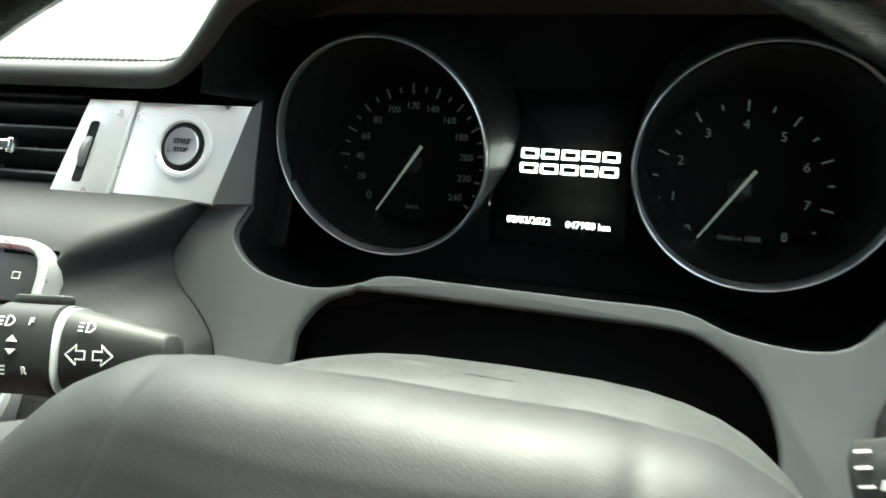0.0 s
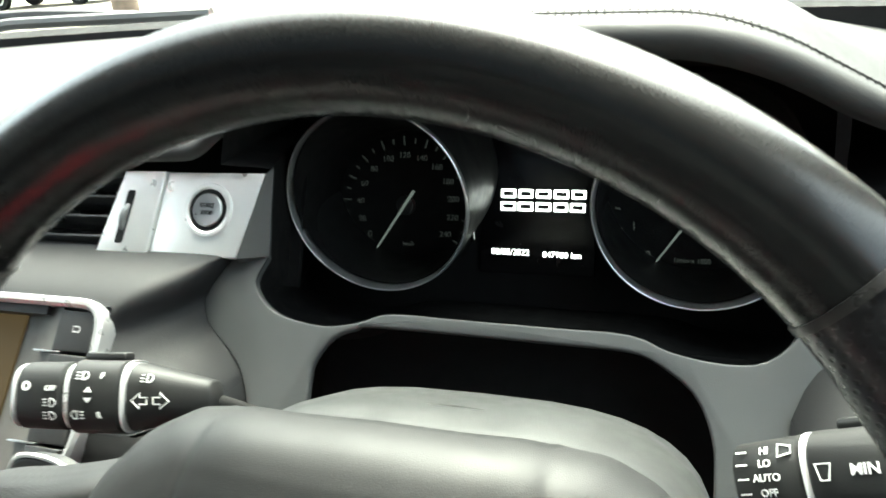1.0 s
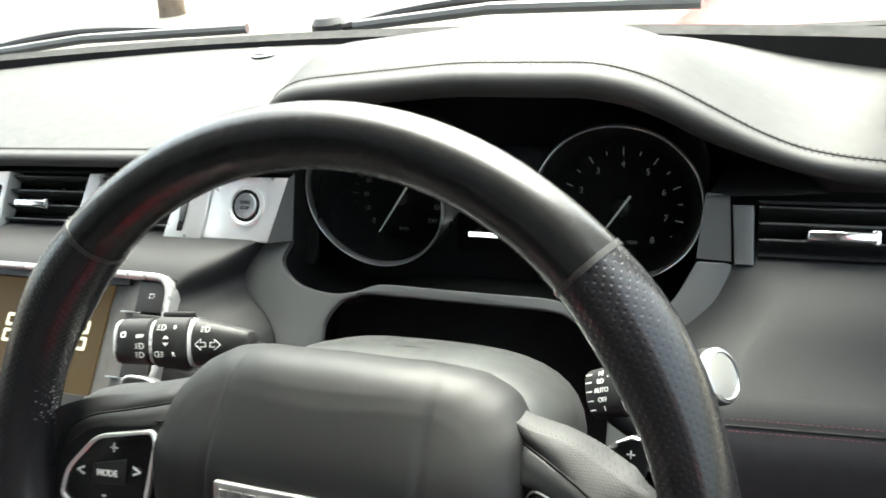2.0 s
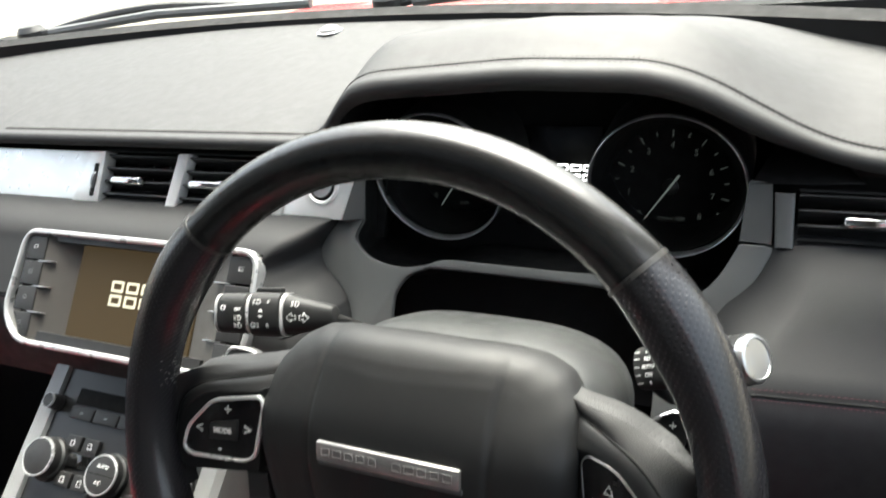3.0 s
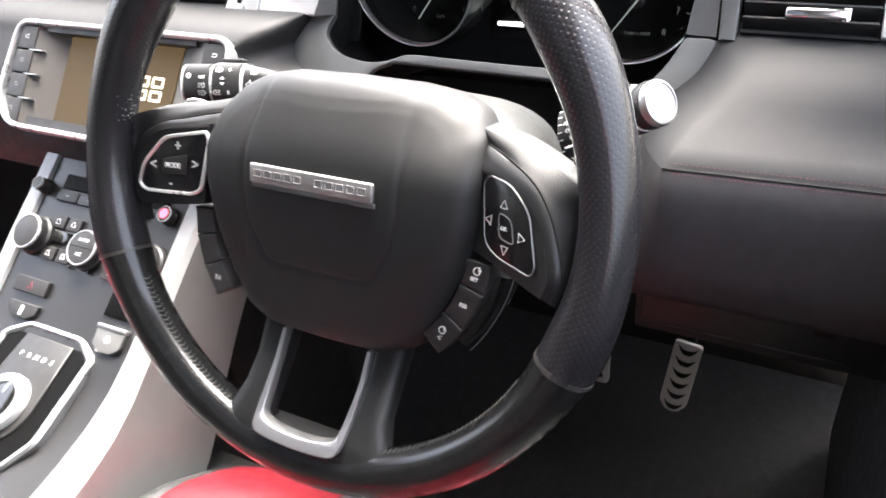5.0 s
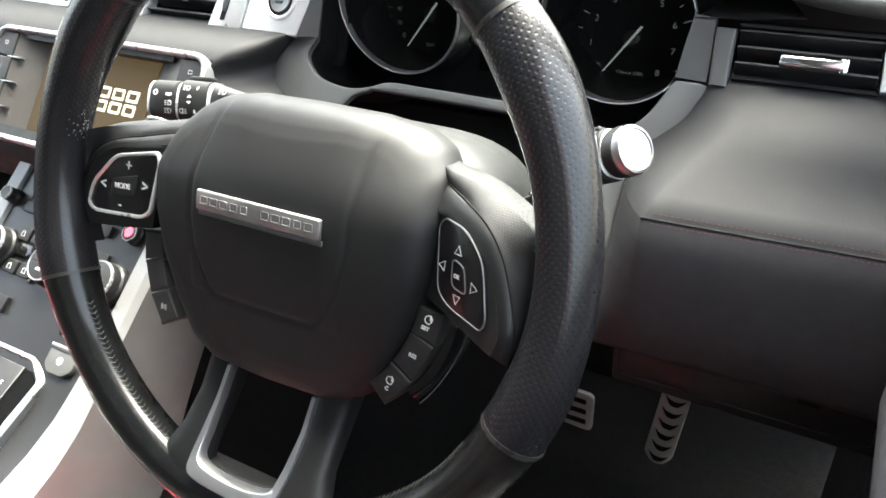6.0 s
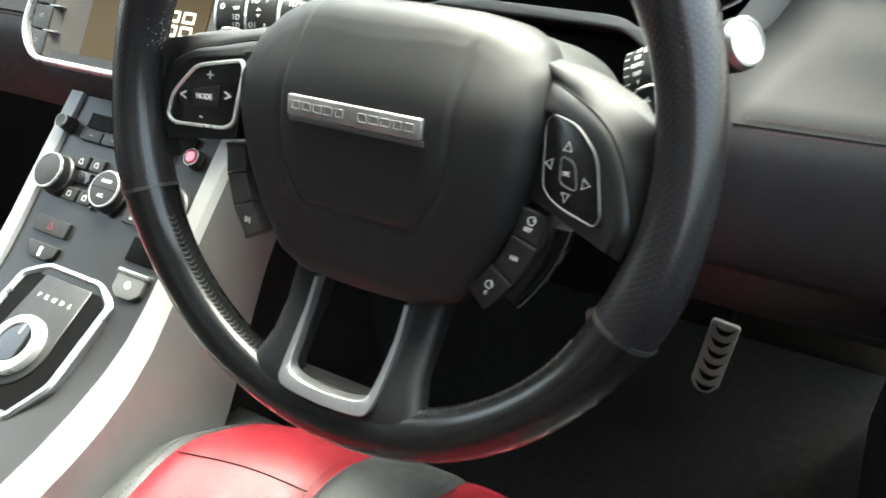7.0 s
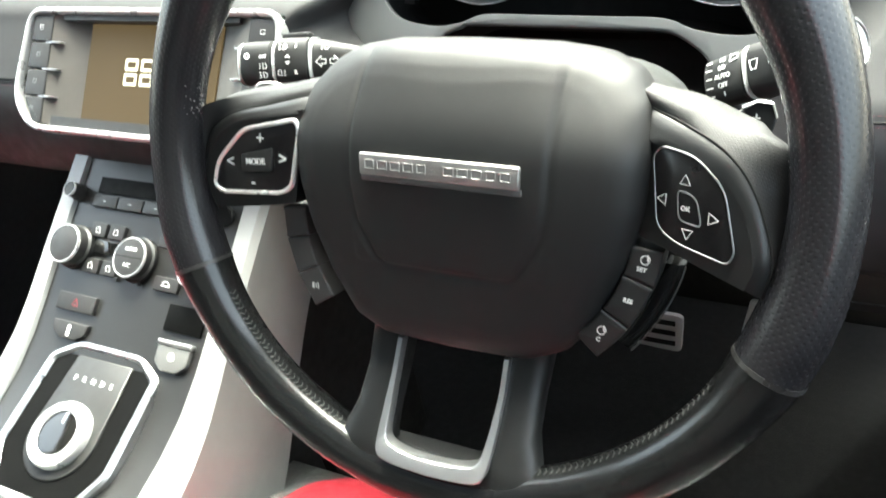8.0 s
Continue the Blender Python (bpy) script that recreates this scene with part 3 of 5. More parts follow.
part("end_strip", loft([[(0.1670, 0.2690, 0.9962), (0.1670, 0.2740, 0.9920), (0.1890, 0.2740, 0.9920), (0.1892, 0.2672, 0.9960)], [(0.1685, 0.2790, 1.0150), (0.1685, 0.2840, 1.0120), (0.1880, 0.2840, 1.0120), (0.1882, 0.2772, 1.0150)], [(0.1710, 0.2900, 1.0360), (0.1710, 0.2940, 1.0330), (0.1862, 0.2940, 1.0330), (0.1864, 0.2880, 1.0350)]]), SOFT, dash, "grey end facet")
part("end_strip", panel(0.1882, 0.1915, 0.2020, 0.2035, z1=-0.003, s0=-0.022, s1=0.018, r=0.002), SOFT, dash, "grey end strip")
part("trim_panel", panel(0.293, 0.296, 0.352, 0.352, s0=-0.014, s1=0.02), SILVER, dash, "satin silver trim panel")
# unseen backing plates, sized to stop daylight leaking in behind the band
part("band_backing", moved(joined(box(0.96, 0.105, 0.004, (-0.635, 0.014, -0.057)), box(0.187, 0.066, 0.004, (0.272, 0.003, -0.057))), BAND), DEEP, dash)


def vent(xt0, xb0, xt1, xb1, s0, s1, n, lever_x):
    v = thing("air_vent", "black slatted air vent with a bright lever", "air vent", group="dashboard air vents")
    part("duct", joined(panel(xt0, xb0, xt1, xb1, -0.055, -0.04, s0, s1, 0), panel(xt0, xb0, xt1, xb1, -0.04, 0.0, s1, s1 + 0.002, 0), panel(xb0, xb0, xb1, xb1, -0.04, -0.004, s0 - 0.002, s0, 0)), DEEP, v)
    for k in range(n):
        s = s0 + (s1 - s0) * (k + 0.5) / n
        f = (s - S0) / (S1 - S0)
        x0, x1 = xb0 + (xt0 - xb0) * f, xb1 + (xt1 - xb1) * f
        b = box(x1 - x0 - 0.001, 0.0022, 0.018, (0, 0, 0), 0.0008, 2)
        moved(b, BAND @ Matrix.Translation(((x0 + x1) / 2, s, -0.010)) @ Matrix.Rotation(radians(-24), 4, "X"))
        part("slat", b, BLACK, v)
    for k in range(3):
        x = xb0 + (xb1 - xb0) * (k + 1) / 4
        part("vane", moved(box(0.0015, (s1 - s0) * 0.95, 0.012, (x + 0.006, (s0 + s1) / 2, -0.028)), BAND), BLACK, v)
    part("lever", moved(joined(box(0.040, 0.0075, 0.009, (lever_x, -0.001, 0.0005), 0.0022, 3), box(0.006, 0.010, 0.007, (lever_x + 0.019, -0.001, 0.0005), 0.002, 2)), BAND), CHROME, v, "bright metal lever")
    return v


vent(-0.464, -0.472, -0.366, -0.381, S0, S1, 4, -0.434)
vent(-0.352, -0.367, -0.259, -0.276, S0, S1, 4, -0.328)
vent(0.2035, 0.2055, 0.292, 0.295, -0.0135, 0.019, 3, 0.2535)
for x, t in ((-0.4775, 0.0032), (-0.254, 0.0022)):
    w = thing("vent_thumbwheel", "dark ridged thumbwheel in a silver panel slot", "thumbwheel", group="vent thumbwheels")
    slot = rounded([(x - 0.0075, -0.0195), (x - 0.0015, -0.0195), (x + 0.0055, 0.016), (x - 0.0005, 0.016)], 0.002)
    part("slot", moved(prism(slot, t - 0.004, t - 0.0004 + 0.0006), BAND), DEEP, w)
    b = lathe([(0.013, -0.0022), (0.0145, -0.0015), (0.0145, 0.0015), (0.013, 0.0022)], 40)
    for i, v in enumerate(b.verts):
        if i % 2:
            v.co.x *= 0.975
            v.co.y *= 0.975
    part("wheel", moved(b, BAND @ Matrix.Translation((x - 0.001, -0.002, t - 0.0108)) @ Matrix.Rotation(radians(-11), 4, "Z") @ Matrix.Rotation(radians(90), 4, "Y")), DARKMETAL, w)

starter = thing("start_button", "round metallic start button in a chrome ring", "button", BAND @ Matrix.Translation((-0.193, 0.0045, 0)))
part("ring", lathe([(0.0178, -0.002), (0.0177, 0.0008), (0.0170, 0.0018), (0.0150, 0.0020), (0.0138, 0.0012), (0.0136, -0.002)], 48), SILVER, starter, "satin silver ring")
part("groove", lathe([(0.0137, -0.002), (0.0137, 0.0006), (0.0108, 0.0006), (0.0108, -0.002)], 40), DEEP, starter)
part("cap", lathe([(0.0107, -0.002), (0.0107, 0.0018), (0.0101, 0.0024), (0.0080, 0.0022), (0.0005, 0.0019)], 40), BRUSHED, starter, "brushed metal cap")
lettering("START", 0.0036, Matrix.Translation((0, 0.0028, 0.0023)), BUTTON, starter, bold=0.0001)
lettering("STOP", 0.0036, Matrix.Translation((0, -0.0020, 0.0023)), BUTTON, starter, bold=0.0001)

# ---- instruments ----
CLU = frame_at((-0.004, 0.379, 0.953), (1, 0, 0), (0, 0.3, 0.954))
cluster = thing("instrument_cluster", "black instrument cluster with two unlit dials and a lit message screen", "instrument cluster", CLU)
part("face_plate", prism(rounded([(-0.19, -0.06), (0.19, -0.06), (0.19, 0.13), (-0.19, 0.13)], 0.03), -0.02, -0.004), DEEP, cluster)
part("message_screen", box(0.084, 0.098, 0.004, (0, 0.034, -0.001), 0.0015), SWITCH, cluster, "black glossy message screen")


def bars(widths, x0, y, h, gap, mat, name, z=0.0013):
    """A word shown as plain hollow bars."""
    x = x0
    for w in widths:
        part(name, moved(band(rounded([(0, -h / 2), (w, -h / 2), (w, h / 2), (0, h / 2)], 0.001), 0.0017, 0, 0.0004, 0.0001), Matrix.Translation((x, y, z))), mat, cluster)
        x += w + gap


bars((0.0108, 0.0108, 0.0108, 0.0108, 0.0102), -0.0265, 0.0432, 0.0064, 0.0019, GLOW, "word_bar")
bars((0.0112, 0.0112, 0.0112, 0.0102, 0.0108), -0.0268, 0.0340, 0.0064, 0.0016, GLOW, "word_bar")
lettering("02/03/2022", 0.0062, Matrix.Translation((-0.0190, 0.0006, 0.0013)), GLOW, cluster)
lettering("047980 km", 0.0062, Matrix.Translation((0.0185, -0.0002, 0.0013)), GLOW, cluster)


def dial(rx, cx, cy, marks, first, step, caption, name_label, turn, ink):
    """A deep dial: a ring standing upright near the driver, a funnel and the tilted face behind it."""
    r, n = 0.0632, 96
    ring = Matrix.Translation((rx + 0.004, 0.0375, 0.0780)) @ Matrix.Rotation(radians(17.5), 4, "X")
    part("bezel", moved(lathe([(r + 0.0008, -0.012), (r + 0.0008, -0.002), (r + 0.0004, 0.0004), (r - 0.0002, 0.0009), (r - 0.0008, 0.0004), (r - 0.0011, -0.001), (r - 0.0018, -0.005)], n, False), ring), RING, cluster, "thin bright dial ring")
    rows = []
    for k in range(6):
        t = k / 5
        row = []
        for i in range(n):
            a = 2 * math.pi * i / n
            p = ring @ Vector(((r - 0.0026) * math.cos(a), (r - 0.0026) * math.sin(a), -0.005))
            q = Vector((cx + 0.056 * math.cos(a), cy + 0.056 * math.sin(a), 0.0003))
            row.append(p.lerp(q, t))
        rows.append(row)
    part("dial_wall", loft(rows, caps=False), DEEP, cluster)
    rows = [[ring @ Vector(((r + 0.0012) * math.cos(a), (r + 0.0012) * math.sin(a), z)) for a in [2 * math.pi * i / n for i in range(n)]] for z in (-0.002, -0.08)]
    part("dial_sleeve", loft(rows, caps=False), BLACK, cluster)
    part("dial_face", moved(lathe([(0.0565, -0.003), (0.0565, 0.0005), (0.0005, 0.0005)], 72), Matrix.Translation((cx, cy, 0))), DEEP, cluster, name_label)
    for k, m in enumerate(marks):
        a = radians(first - step * k)
        c, s = math.cos(a), math.sin(a)
        if m:
            lettering(m, 0.0078 if len(m) < 2 else 0.0062, Matrix.Translation((cx + 0.0375 * c, cy + 0.0375 * s, 0.0012)), ink, cluster, "figure")
        for q in range(1 if k == len(marks) - 1 else 2):
            aa = a - radians(step / 2) * q
            t = moved(box(0.0065 - 0.003 * q, 0.0011, 0.0004), Matrix.Translation((cx, cy, 0.0012)) @ Matrix.Rotation(aa, 4, "Z") @ Matrix.Translation((0.0485, 0, 0)))
            part("tick", t, ink, cluster)
    lettering(caption, 0.0046, Matrix.Translation((cx + 0.002, cy - 0.0290, 0.0012)), ink, cluster, "caption")
    part("hub_cap", moved(lathe([(0.0075, 0.0005), (0.0075, 0.003), (0.006, 0.004), (0.0005, 0.0042)], 24), Matrix.Translation((cx, cy, 0))), BLACK, cluster)
    ndl = prism([(-0.0135, -0.0011), (0.0415, -0.0005), (0.0415, 0.0005), (-0.0135, 0.0011)], 0.0046, 0.0054)
    part("needle", moved(ndl, Matrix.Translation((cx, cy, 0)) @ Matrix.Rotation(radians(turn), 4, "Z")), DIAL, cluster, "pale thin needle")


dial(-0.0975, -0.100, 0.0325, ("0", "20", "40", "60", "80", "100", "120", "140", "160", "180", "200", "220", "240"), 218, 21, "km/h", "black speedometer face", 236, FAINT)
dial(0.1062, 0.1044, 0.0290, ("0", "1", "2", "3", "4", "5", "6", "7", "8"), 224, 33.6, "1/min x 1000", "black rev counter face", 235, DIM)
for s in (-1, 1):
    part("screen_edge", tube(smooth_path([(s * 0.0450 + 0.004, 0.050, 0.030), (s * 0.0430 + 0.004, 0.030, 0.034), (s * 0.0435 + 0.004, 0.010, 0.030)]), 0.0016, 8), GLOSS, cluster, "glossy black edge of the message screen")


# ---- steering wheel ----
TILTW = radians(23.4)
WUP, WOUT = Vector((0, math.sin(TILTW), math.cos(TILTW))), Vector((0, -math.cos(TILTW), math.sin(TILTW)))
WHEEL = frame_at(Vector((0.003, 0, 1.0)) - 0.009 * WUP, (1, 0, 0), WUP)
wheel = thing("steering_wheel", "black leather three-spoke steering wheel, worn and shiny, with silver trim", "steering wheel", WHEEL)
R_RIM, RIM_AT = 0.1816, Vector((0.0002, -0.0091, -0.0165))


def rim_point(a, b, grow=0.0):
    """a: round the wheel, b: round the section."""
    deg = math.degrees(a) % 360
    side = min(abs(deg - 8), abs(deg - 172), abs(deg - 368))
    thick = 0.0160 + 0.0022 * math.exp(-((side - 26) / 11) ** 2) + grow
    deep = thick * 1.05
    r = R_RIM + thick * math.cos(b)
    return (RIM_AT.x + r * math.cos(a), RIM_AT.y + r * math.sin(a), RIM_AT.z + deep * math.sin(b))


def rim(a0, a1, grow=0.0, n=60, m=20):
    rings = [[rim_point(radians(a0 + (a1 - a0) * i / n), 2 * math.pi * k / m, grow) for k in range(m)] for i in range(n + 1)]
    return loft(rings)


for name, a0, a1, mat, lab in (("grip", -22, 44, PERF, "perforated leather grip"), ("grip", 136, 202, PERF, "perforated leather grip"), ("rim_top", 44.8, 135.2, LEATHER, "smooth black leather, worn shiny"), ("rim_bottom", 202.8, 337.2, LEATHER, "smooth black leather, worn shiny")):
    ob = part(name, rim(a0, a1), mat, wheel, lab, 60)
    if mat is PERF:
        lay(ob, 61, 20, radians(a1 - a0) / 60 * R_RIM, 2 * math.pi * 0.0165 / 20)
part("rim_core", rim(0, 360, -0.0012, 120, 16), DEEP, wheel, smooth=60)
for a in (-22.4, 44.4, 135.6, 202.4):
    part("rim_seam", rim(a - 0.42, a + 0.42, 0.0005, 4), RIMSEAM, wheel, "raised grey leather seam", 60)

for a0, a1 in ((210, 248), (292, 331)):
    z = []
    bm = bmesh.new()
    for k in range(30):
        a = radians(a0 + (a1 - a0) * k / 30)
        for q in (-1, 1):
            b0, b1 = radians(158), radians(175)
            p0 = Vector(rim_point(a, b0 if q > 0 else b1, 0.0004))
            p1 = Vector(rim_point(a + 0.010, radians(166.5), 0.0006))
            d = (p1 - p0).normalized()
            w = Vector((0, 0, 1)).cross(d).normalized() * 0.0003
            h = d.cross(w).normalized() * 0.0003
            vs = [bm.verts.new(p) for p in (p0 - w, p0 + w, p1 + w, p1 - w, p0 + h, p1 + h)]
            bm.faces.new((vs[0], vs[3], vs[5], vs[4]))
            bm.faces.new((vs[1], vs[4], vs[5], vs[2]))
    part("rim_stitching", bm, WTHREAD, wheel, "pale zigzag stitching", kind="stuff")

# hub cover
HALF = [(0, 0.0650), (0.045, 0.0640), (0.070, 0.0600), (0.086, 0.0520), (0.0965, 0.0380), (0.1000, 0.0150), (0.0985, -0.0150), (0.0920, -0.0450), (0.0800, -0.0750), (0.0640, -0.0990), (0.0440, -0.1080), (0, -0.1090)]
CENTRE = (0.0, -0.012)


def polar(half, n=120, blur=2):
    pts = [Vector((0.003 + x * 1.03, y)) for x, y in half] + [Vector((0.003 - x * 1.03, y)) for x, y in half[-2:0:-1]]
    out = []
    for k in range(n):
        a = 2 * math.pi * k / n
        d, best = Vector((math.cos(a), math.sin(a))), 0.0
        for i in range(len(pts)):
            p, q = pts[i - 1] - Vector(CENTRE), pts[i] - Vector(CENTRE)
            e = q - p
            den = d.x * e.y - d.y * e.x
            if abs(den) > 1e-12:
                t, s = (p.x * e.y - p.y * e.x) / den, (p.x * d.y - p.y * d.x) / den
                if t > 0 and -1e-9 <= s <= 1 + 1e-9:
                    best = max(best, t)
        out.append(best)
    for _ in range(blur):
        out = [(out[i - 1] + 2 * out[i] + out[(i + 1) % n]) / 4 for i in range(n)]
    return out


def dome(u, v):
    """Height of the hub's face."""
    return -0.006 - 0.9 * u * u - 0.026 * ease(0.005, 0.080, v) - 0.012 * ease(0.0, 0.11, -v) - 0.009 * ease(0.025, 0.095, abs(u - 0.003)) * ease(0.0, 0.060, v)


CREASE_PATH = [Vector(p) for p in ((-0.054, 0.085), (-0.0535, -0.012), (-0.050, -0.034), (-0.039, -0.054), (-0.033, -0.058), (0.039, -0.058), (0.045, -0.054), (0.056, -0.034), (0.0595, -0.012), (0.060, 0.085))]


def crease_off(u, v):
    q, best = Vector((u, v)), 1.0
    for a, b in zip(CREASE_PATH, CREASE_PATH[1:]):
        e = b - a
        t = min(max((q - a).dot(e) / e.length_squared, 0), 1)
        best = min(best, (q - a - e * t).length)
    return best


def hub_cover():
    n, outer = 280, polar(HALF, 280)
    depths = [0.0, 0.0004, 0.0012, 0.0024, 0.004, 0.006, 0.008, 0.011, 0.014] + [0.0165 + 0.0016 * k for k in range(52)]
    fall = ((0, -0.024), (0.0004, -0.018), (0.0012, -0.0135), (0.0024, -0.0100), (0.004, -0.0072), (0.006, -0.005), (0.009, -0.0028), (0.014, -0.0010), (0.022, 0.0), (1, 0.0))
    fx, fy = zip(*fall)
    rings = [[(CENTRE[0] + (outer[k] - 0.003) * math.cos(2 * math.pi * k / n), CENTRE[1] + (outer[k] - 0.003) * math.sin(2 * math.pi * k / n), -0.062) for k in range(n)]]
    for d in depths:
        ring = []
        for k in range(n):
            a = 2 * math.pi * k / n
            r = outer[k] * (1 - d / 0.105) if d > 0.0165 else outer[k] - d * outer[k] / 0.105
            u, v = CENTRE[0] + r * math.cos(a), CENTRE[1] + r * math.sin(a)
            inside = 0.0006 if abs(u - 0.003) < 0.0555 and v > -0.057 else 0.0
            c = crease_off(u, v)
            ring.append((u, v, dome(u, v) + interp((outer[k] - r), fx, fy) - 0.0012 * math.exp(-(c / 0.0018) ** 2) + inside * ease(0, 0.004, c)))
        rings.append(ring)
    return loft(rings)


part("hub_cover", hub_cover(), HUB, wheel, "soft dark grey hub cover with creased airbag panel", 60)
badge = part("badge", moved(box(0.0895, 0.0118, 0.0035, (0.0, 0, 0), 0.0012, 3), Matrix.Translation((0.0025, 0.0005, -0.0035)) @ Matrix.Rotation(radians(3), 4, "X")), BADGE, wheel, "brushed metal badge strip with plain bars")
# grey strip stands for the reflection below the badge
part("badge_reflection", box(0.0905, 0.0034, 0.002, (0.0025, -0.0072, -0.0056), 0.0008), SOFT, wheel)
for k, w in enumerate((6.2, 6.4, 6.4, 6.2, 5.6, 0, 6.2, 6.6, 6.2, 5.6, 6.2)):
    if w:
        part("word_bar", moved(band(rounded([(-w / 2000, -0.0026), (w / 2000, -0.0026), (w / 2000, 0.0026), (-w / 2000, 0.0026)], 0.001), 0.0009, 0, 0.0004, 0.00015), Matrix.Translation((-0.0385 + 0.0076 * k + 0.0025, 0.0005, -0.0018)) @ Matrix.Rotation(radians(3), 4, "X")), BADGE, badge)

# side spokes: a flat face with the switches, a satin facet round it and a leather flare up to the rim
INNER = {1: ((0.0970, 0.0232, -0.0250), (0.1030, 0.0222, -0.0224), (0.112, 0.0200, -0.0220), (0.1275, 0.0138, -0.0220), (0.1405, 0.0050, -0.0222), (0.1500, -0.0080, -0.0225), (0.1560, -0.0270, -0.0228), (0.1530, -0.0400, -0.0240)),
         -1: ((0.0910, 0.0235, -0.0250), (0.100, 0.0218, -0.0222), (0.117, 0.0185, -0.0220), (0.1400, 0.0135, -0.0220), (0.1560, 0.0020, -0.0222), (0.1620, -0.0120, -0.0225), (0.1635, -0.0280, -0.0228), (0.1580, -0.0410, -0.0240))}
OUTER = {1: ((0.0970, 0.0352, -0.0325), (0.1030, 0.0336, -0.0300), (0.118, 0.0285, -0.0285), (0.1350, 0.0208, -0.0275), (0.1475, 0.0100, -0.0268), (0.1565, -0.0055, -0.0270), (0.1630, -0.0260, -0.0290), (0.1610, -0.0440, -0.0310)),
         -1: ((0.0910, 0.0312, -0.0325), (0.100, 0.0290, -0.0300), (0.118, 0.0246, -0.0285), (0.1430, 0.0185, -0.0265), (0.1600, 0.0075, -0.0250), (0.1660, -0.0100, -0.0240), (0.1675, -0.0280, -0.0250), (0.1630, -0.0450, -0.0290))}
CREST = {1: ((0.0950, 0.0425, -0.0435), (0.1030, 0.0410, -0.0400), (0.1213, 0.0380, -0.0370), (0.1400, 0.0310, -0.0340)),
         -1: ((0.0890, 0.0395, -0.0420), (0.100, 0.0365, -0.0380), (0.118, 0.0325, -0.0365), (0.1430, 0.0285, -0.0330))}
LEAN = Matrix(((1, 0, 0, 0), (0, 1, 0, 0), (0.48, 0, 1, -0.48 * 0.1195), (0, 0, 0, 1)))
for s in (-1, 1):
    inner, outer = [smooth_path([(s * u, v, h + (0.48 * (u - 0.1195) if s > 0 else 0)) for u, v, h in c[s]], 5) for c in (INNER, OUTER)]
    face = [(p.x, p.y) for p in inner] + ([(0.132, -0.0350), (0.113, -0.0300), (0.0985, -0.0270)] if s > 0 else [(-0.140, -0.0385), (-0.115, -0.0350), (-0.0985, -0.0320)])
    part("spoke", moved(prism(face, -0.040, -0.0222), LEAN if s > 0 else Matrix()), ARM, wheel, "dark satin spoke", 40)
    rows = []
    for p, q in zip(inner, outer):
        d = q - p
        up = Vector((0, 0, 1))
        rows.append([p - d * 0.25 + up * (-0.002 - d.z * 0.25), p - d * 0.08 + up * (0.0001 - d.z * 0.08), p + d * 0.12 + up * 0.0006, p + d * 0.35 + up * 0.0013, p + d * 0.62 + up * 0.0014, p + d * 0.85 + up * 0.0009, q + up * 0.0002, q - up * 0.0022])
    part("spoke_facet", loft(rows, closed=False), ARM, wheel, "rounded satin spoke facet", 50)
    part("groove", tube([q + Vector((0, 0, 0.0003)) for q in outer], 0.0007, 6), DEEP, wheel)
    rim_at = [Vector(rim_point(radians(g if s > 0 else 180 - g), radians(b), -0.0012)) for g, b in ((10, 190), (3, 186), (-6, 186), (-16, 194))]
    far = smooth_path([(s * u, v, h) for u, v, h in CREST[s]] + rim_at, 5)
    rows = []
    for i, (q, c) in enumerate(zip(outer, far)):
        f = i / (len(far) - 1)
        bulge = 0.0016 * (1 - ease(0.3, 0.55, f)) - 0.0022 * ease(0.45, 0.65, f)
        d = c - q
        nrm = Vector((0, 0.45, 0.89)) if f < 0.3 else Vector((-s * 0.3, 0, 0.95))
        row = [q + Vector((0, 0, -0.0030)), q + d * 0.02 + Vector((0, 0, 0.0004))]
        row += [q + d * k / 8 + nrm * bulge * math.sin(math.pi * (k / 8) ** 0.8) for k in range(1, 9)]
        row.append(c + Vector((0, 0.003 if f < 0.5 else 0, -0.014)))
        rows.append(row)
    lay(part("leather_flare", loft(rows, closed=False), FLARE, wheel, "perforated leather flare between hub and rim, worn at the rim", 60), len(rows), 11, 0.0040, 0.0034)

for side, count, spread in ((1, 30, 2.2), (-1, 90, 2.4)):
    rng = random.Random(11 + side)
    bm = bmesh.new()
    for _ in range(count):
        g, b = (10 if side > 0 else 168) + rng.gauss(0, spread), 188 + rng.gauss(0, 18)
        size = 0.00015 + 0.0005 * rng.random() ** 2
        ring = []
        for k in range(5):
            da, db = math.cos(k * 1.257) * size * (0.6 + 0.8 * rng.random()), math.sin(k * 1.257) * size * (0.6 + 0.8 * rng.random())
            ring.append(bm.verts.new(rim_point(radians(g) + da / 0.165, radians(b) + db / 0.016, 0.00025)))
        bm.faces.new(ring)
    part("scuffs", bm, SCUFF, wheel, "pale worn flecks where spoke meets rim", kind="stuff")

LP = rounded([(-0.1335, 0.0110), (-0.0950, 0.0190), (-0.0915, 0.0130), (-0.0985, -0.0225), (-0.1065, -0.0275), (-0.1520, -0.0312), (-0.1590, -0.0262), (-0.1545, -0.0100)], 0.007)
RP = rounded([(0.1045, 0.0140), (0.1090, 0.0190), (0.1255, 0.0165), (0.1400, 0.0040), (0.1478, -0.0245), (0.1450, -0.0305), (0.1200, -0.0265), (0.1095, -0.0205)], 0.007)
lpad = part("switch_pad", prism(LP, -0.026, -0.0205, 0.001), SWITCH, wheel, "glossy black switch pad in a silver frame")
part("pad_frame", band(LP, 0.0024, -0.023, -0.0192), SILVER, lpad, "silver frame")
lettering("+", 0.011, Matrix.Translation((-0.1209, 0.0048, -0.0204)), WHITE, lpad, "symbol")
lettering("-", 0.011, Matrix.Translation((-0.1277, -0.0215, -0.0204)), WHITE, lpad, "symbol")
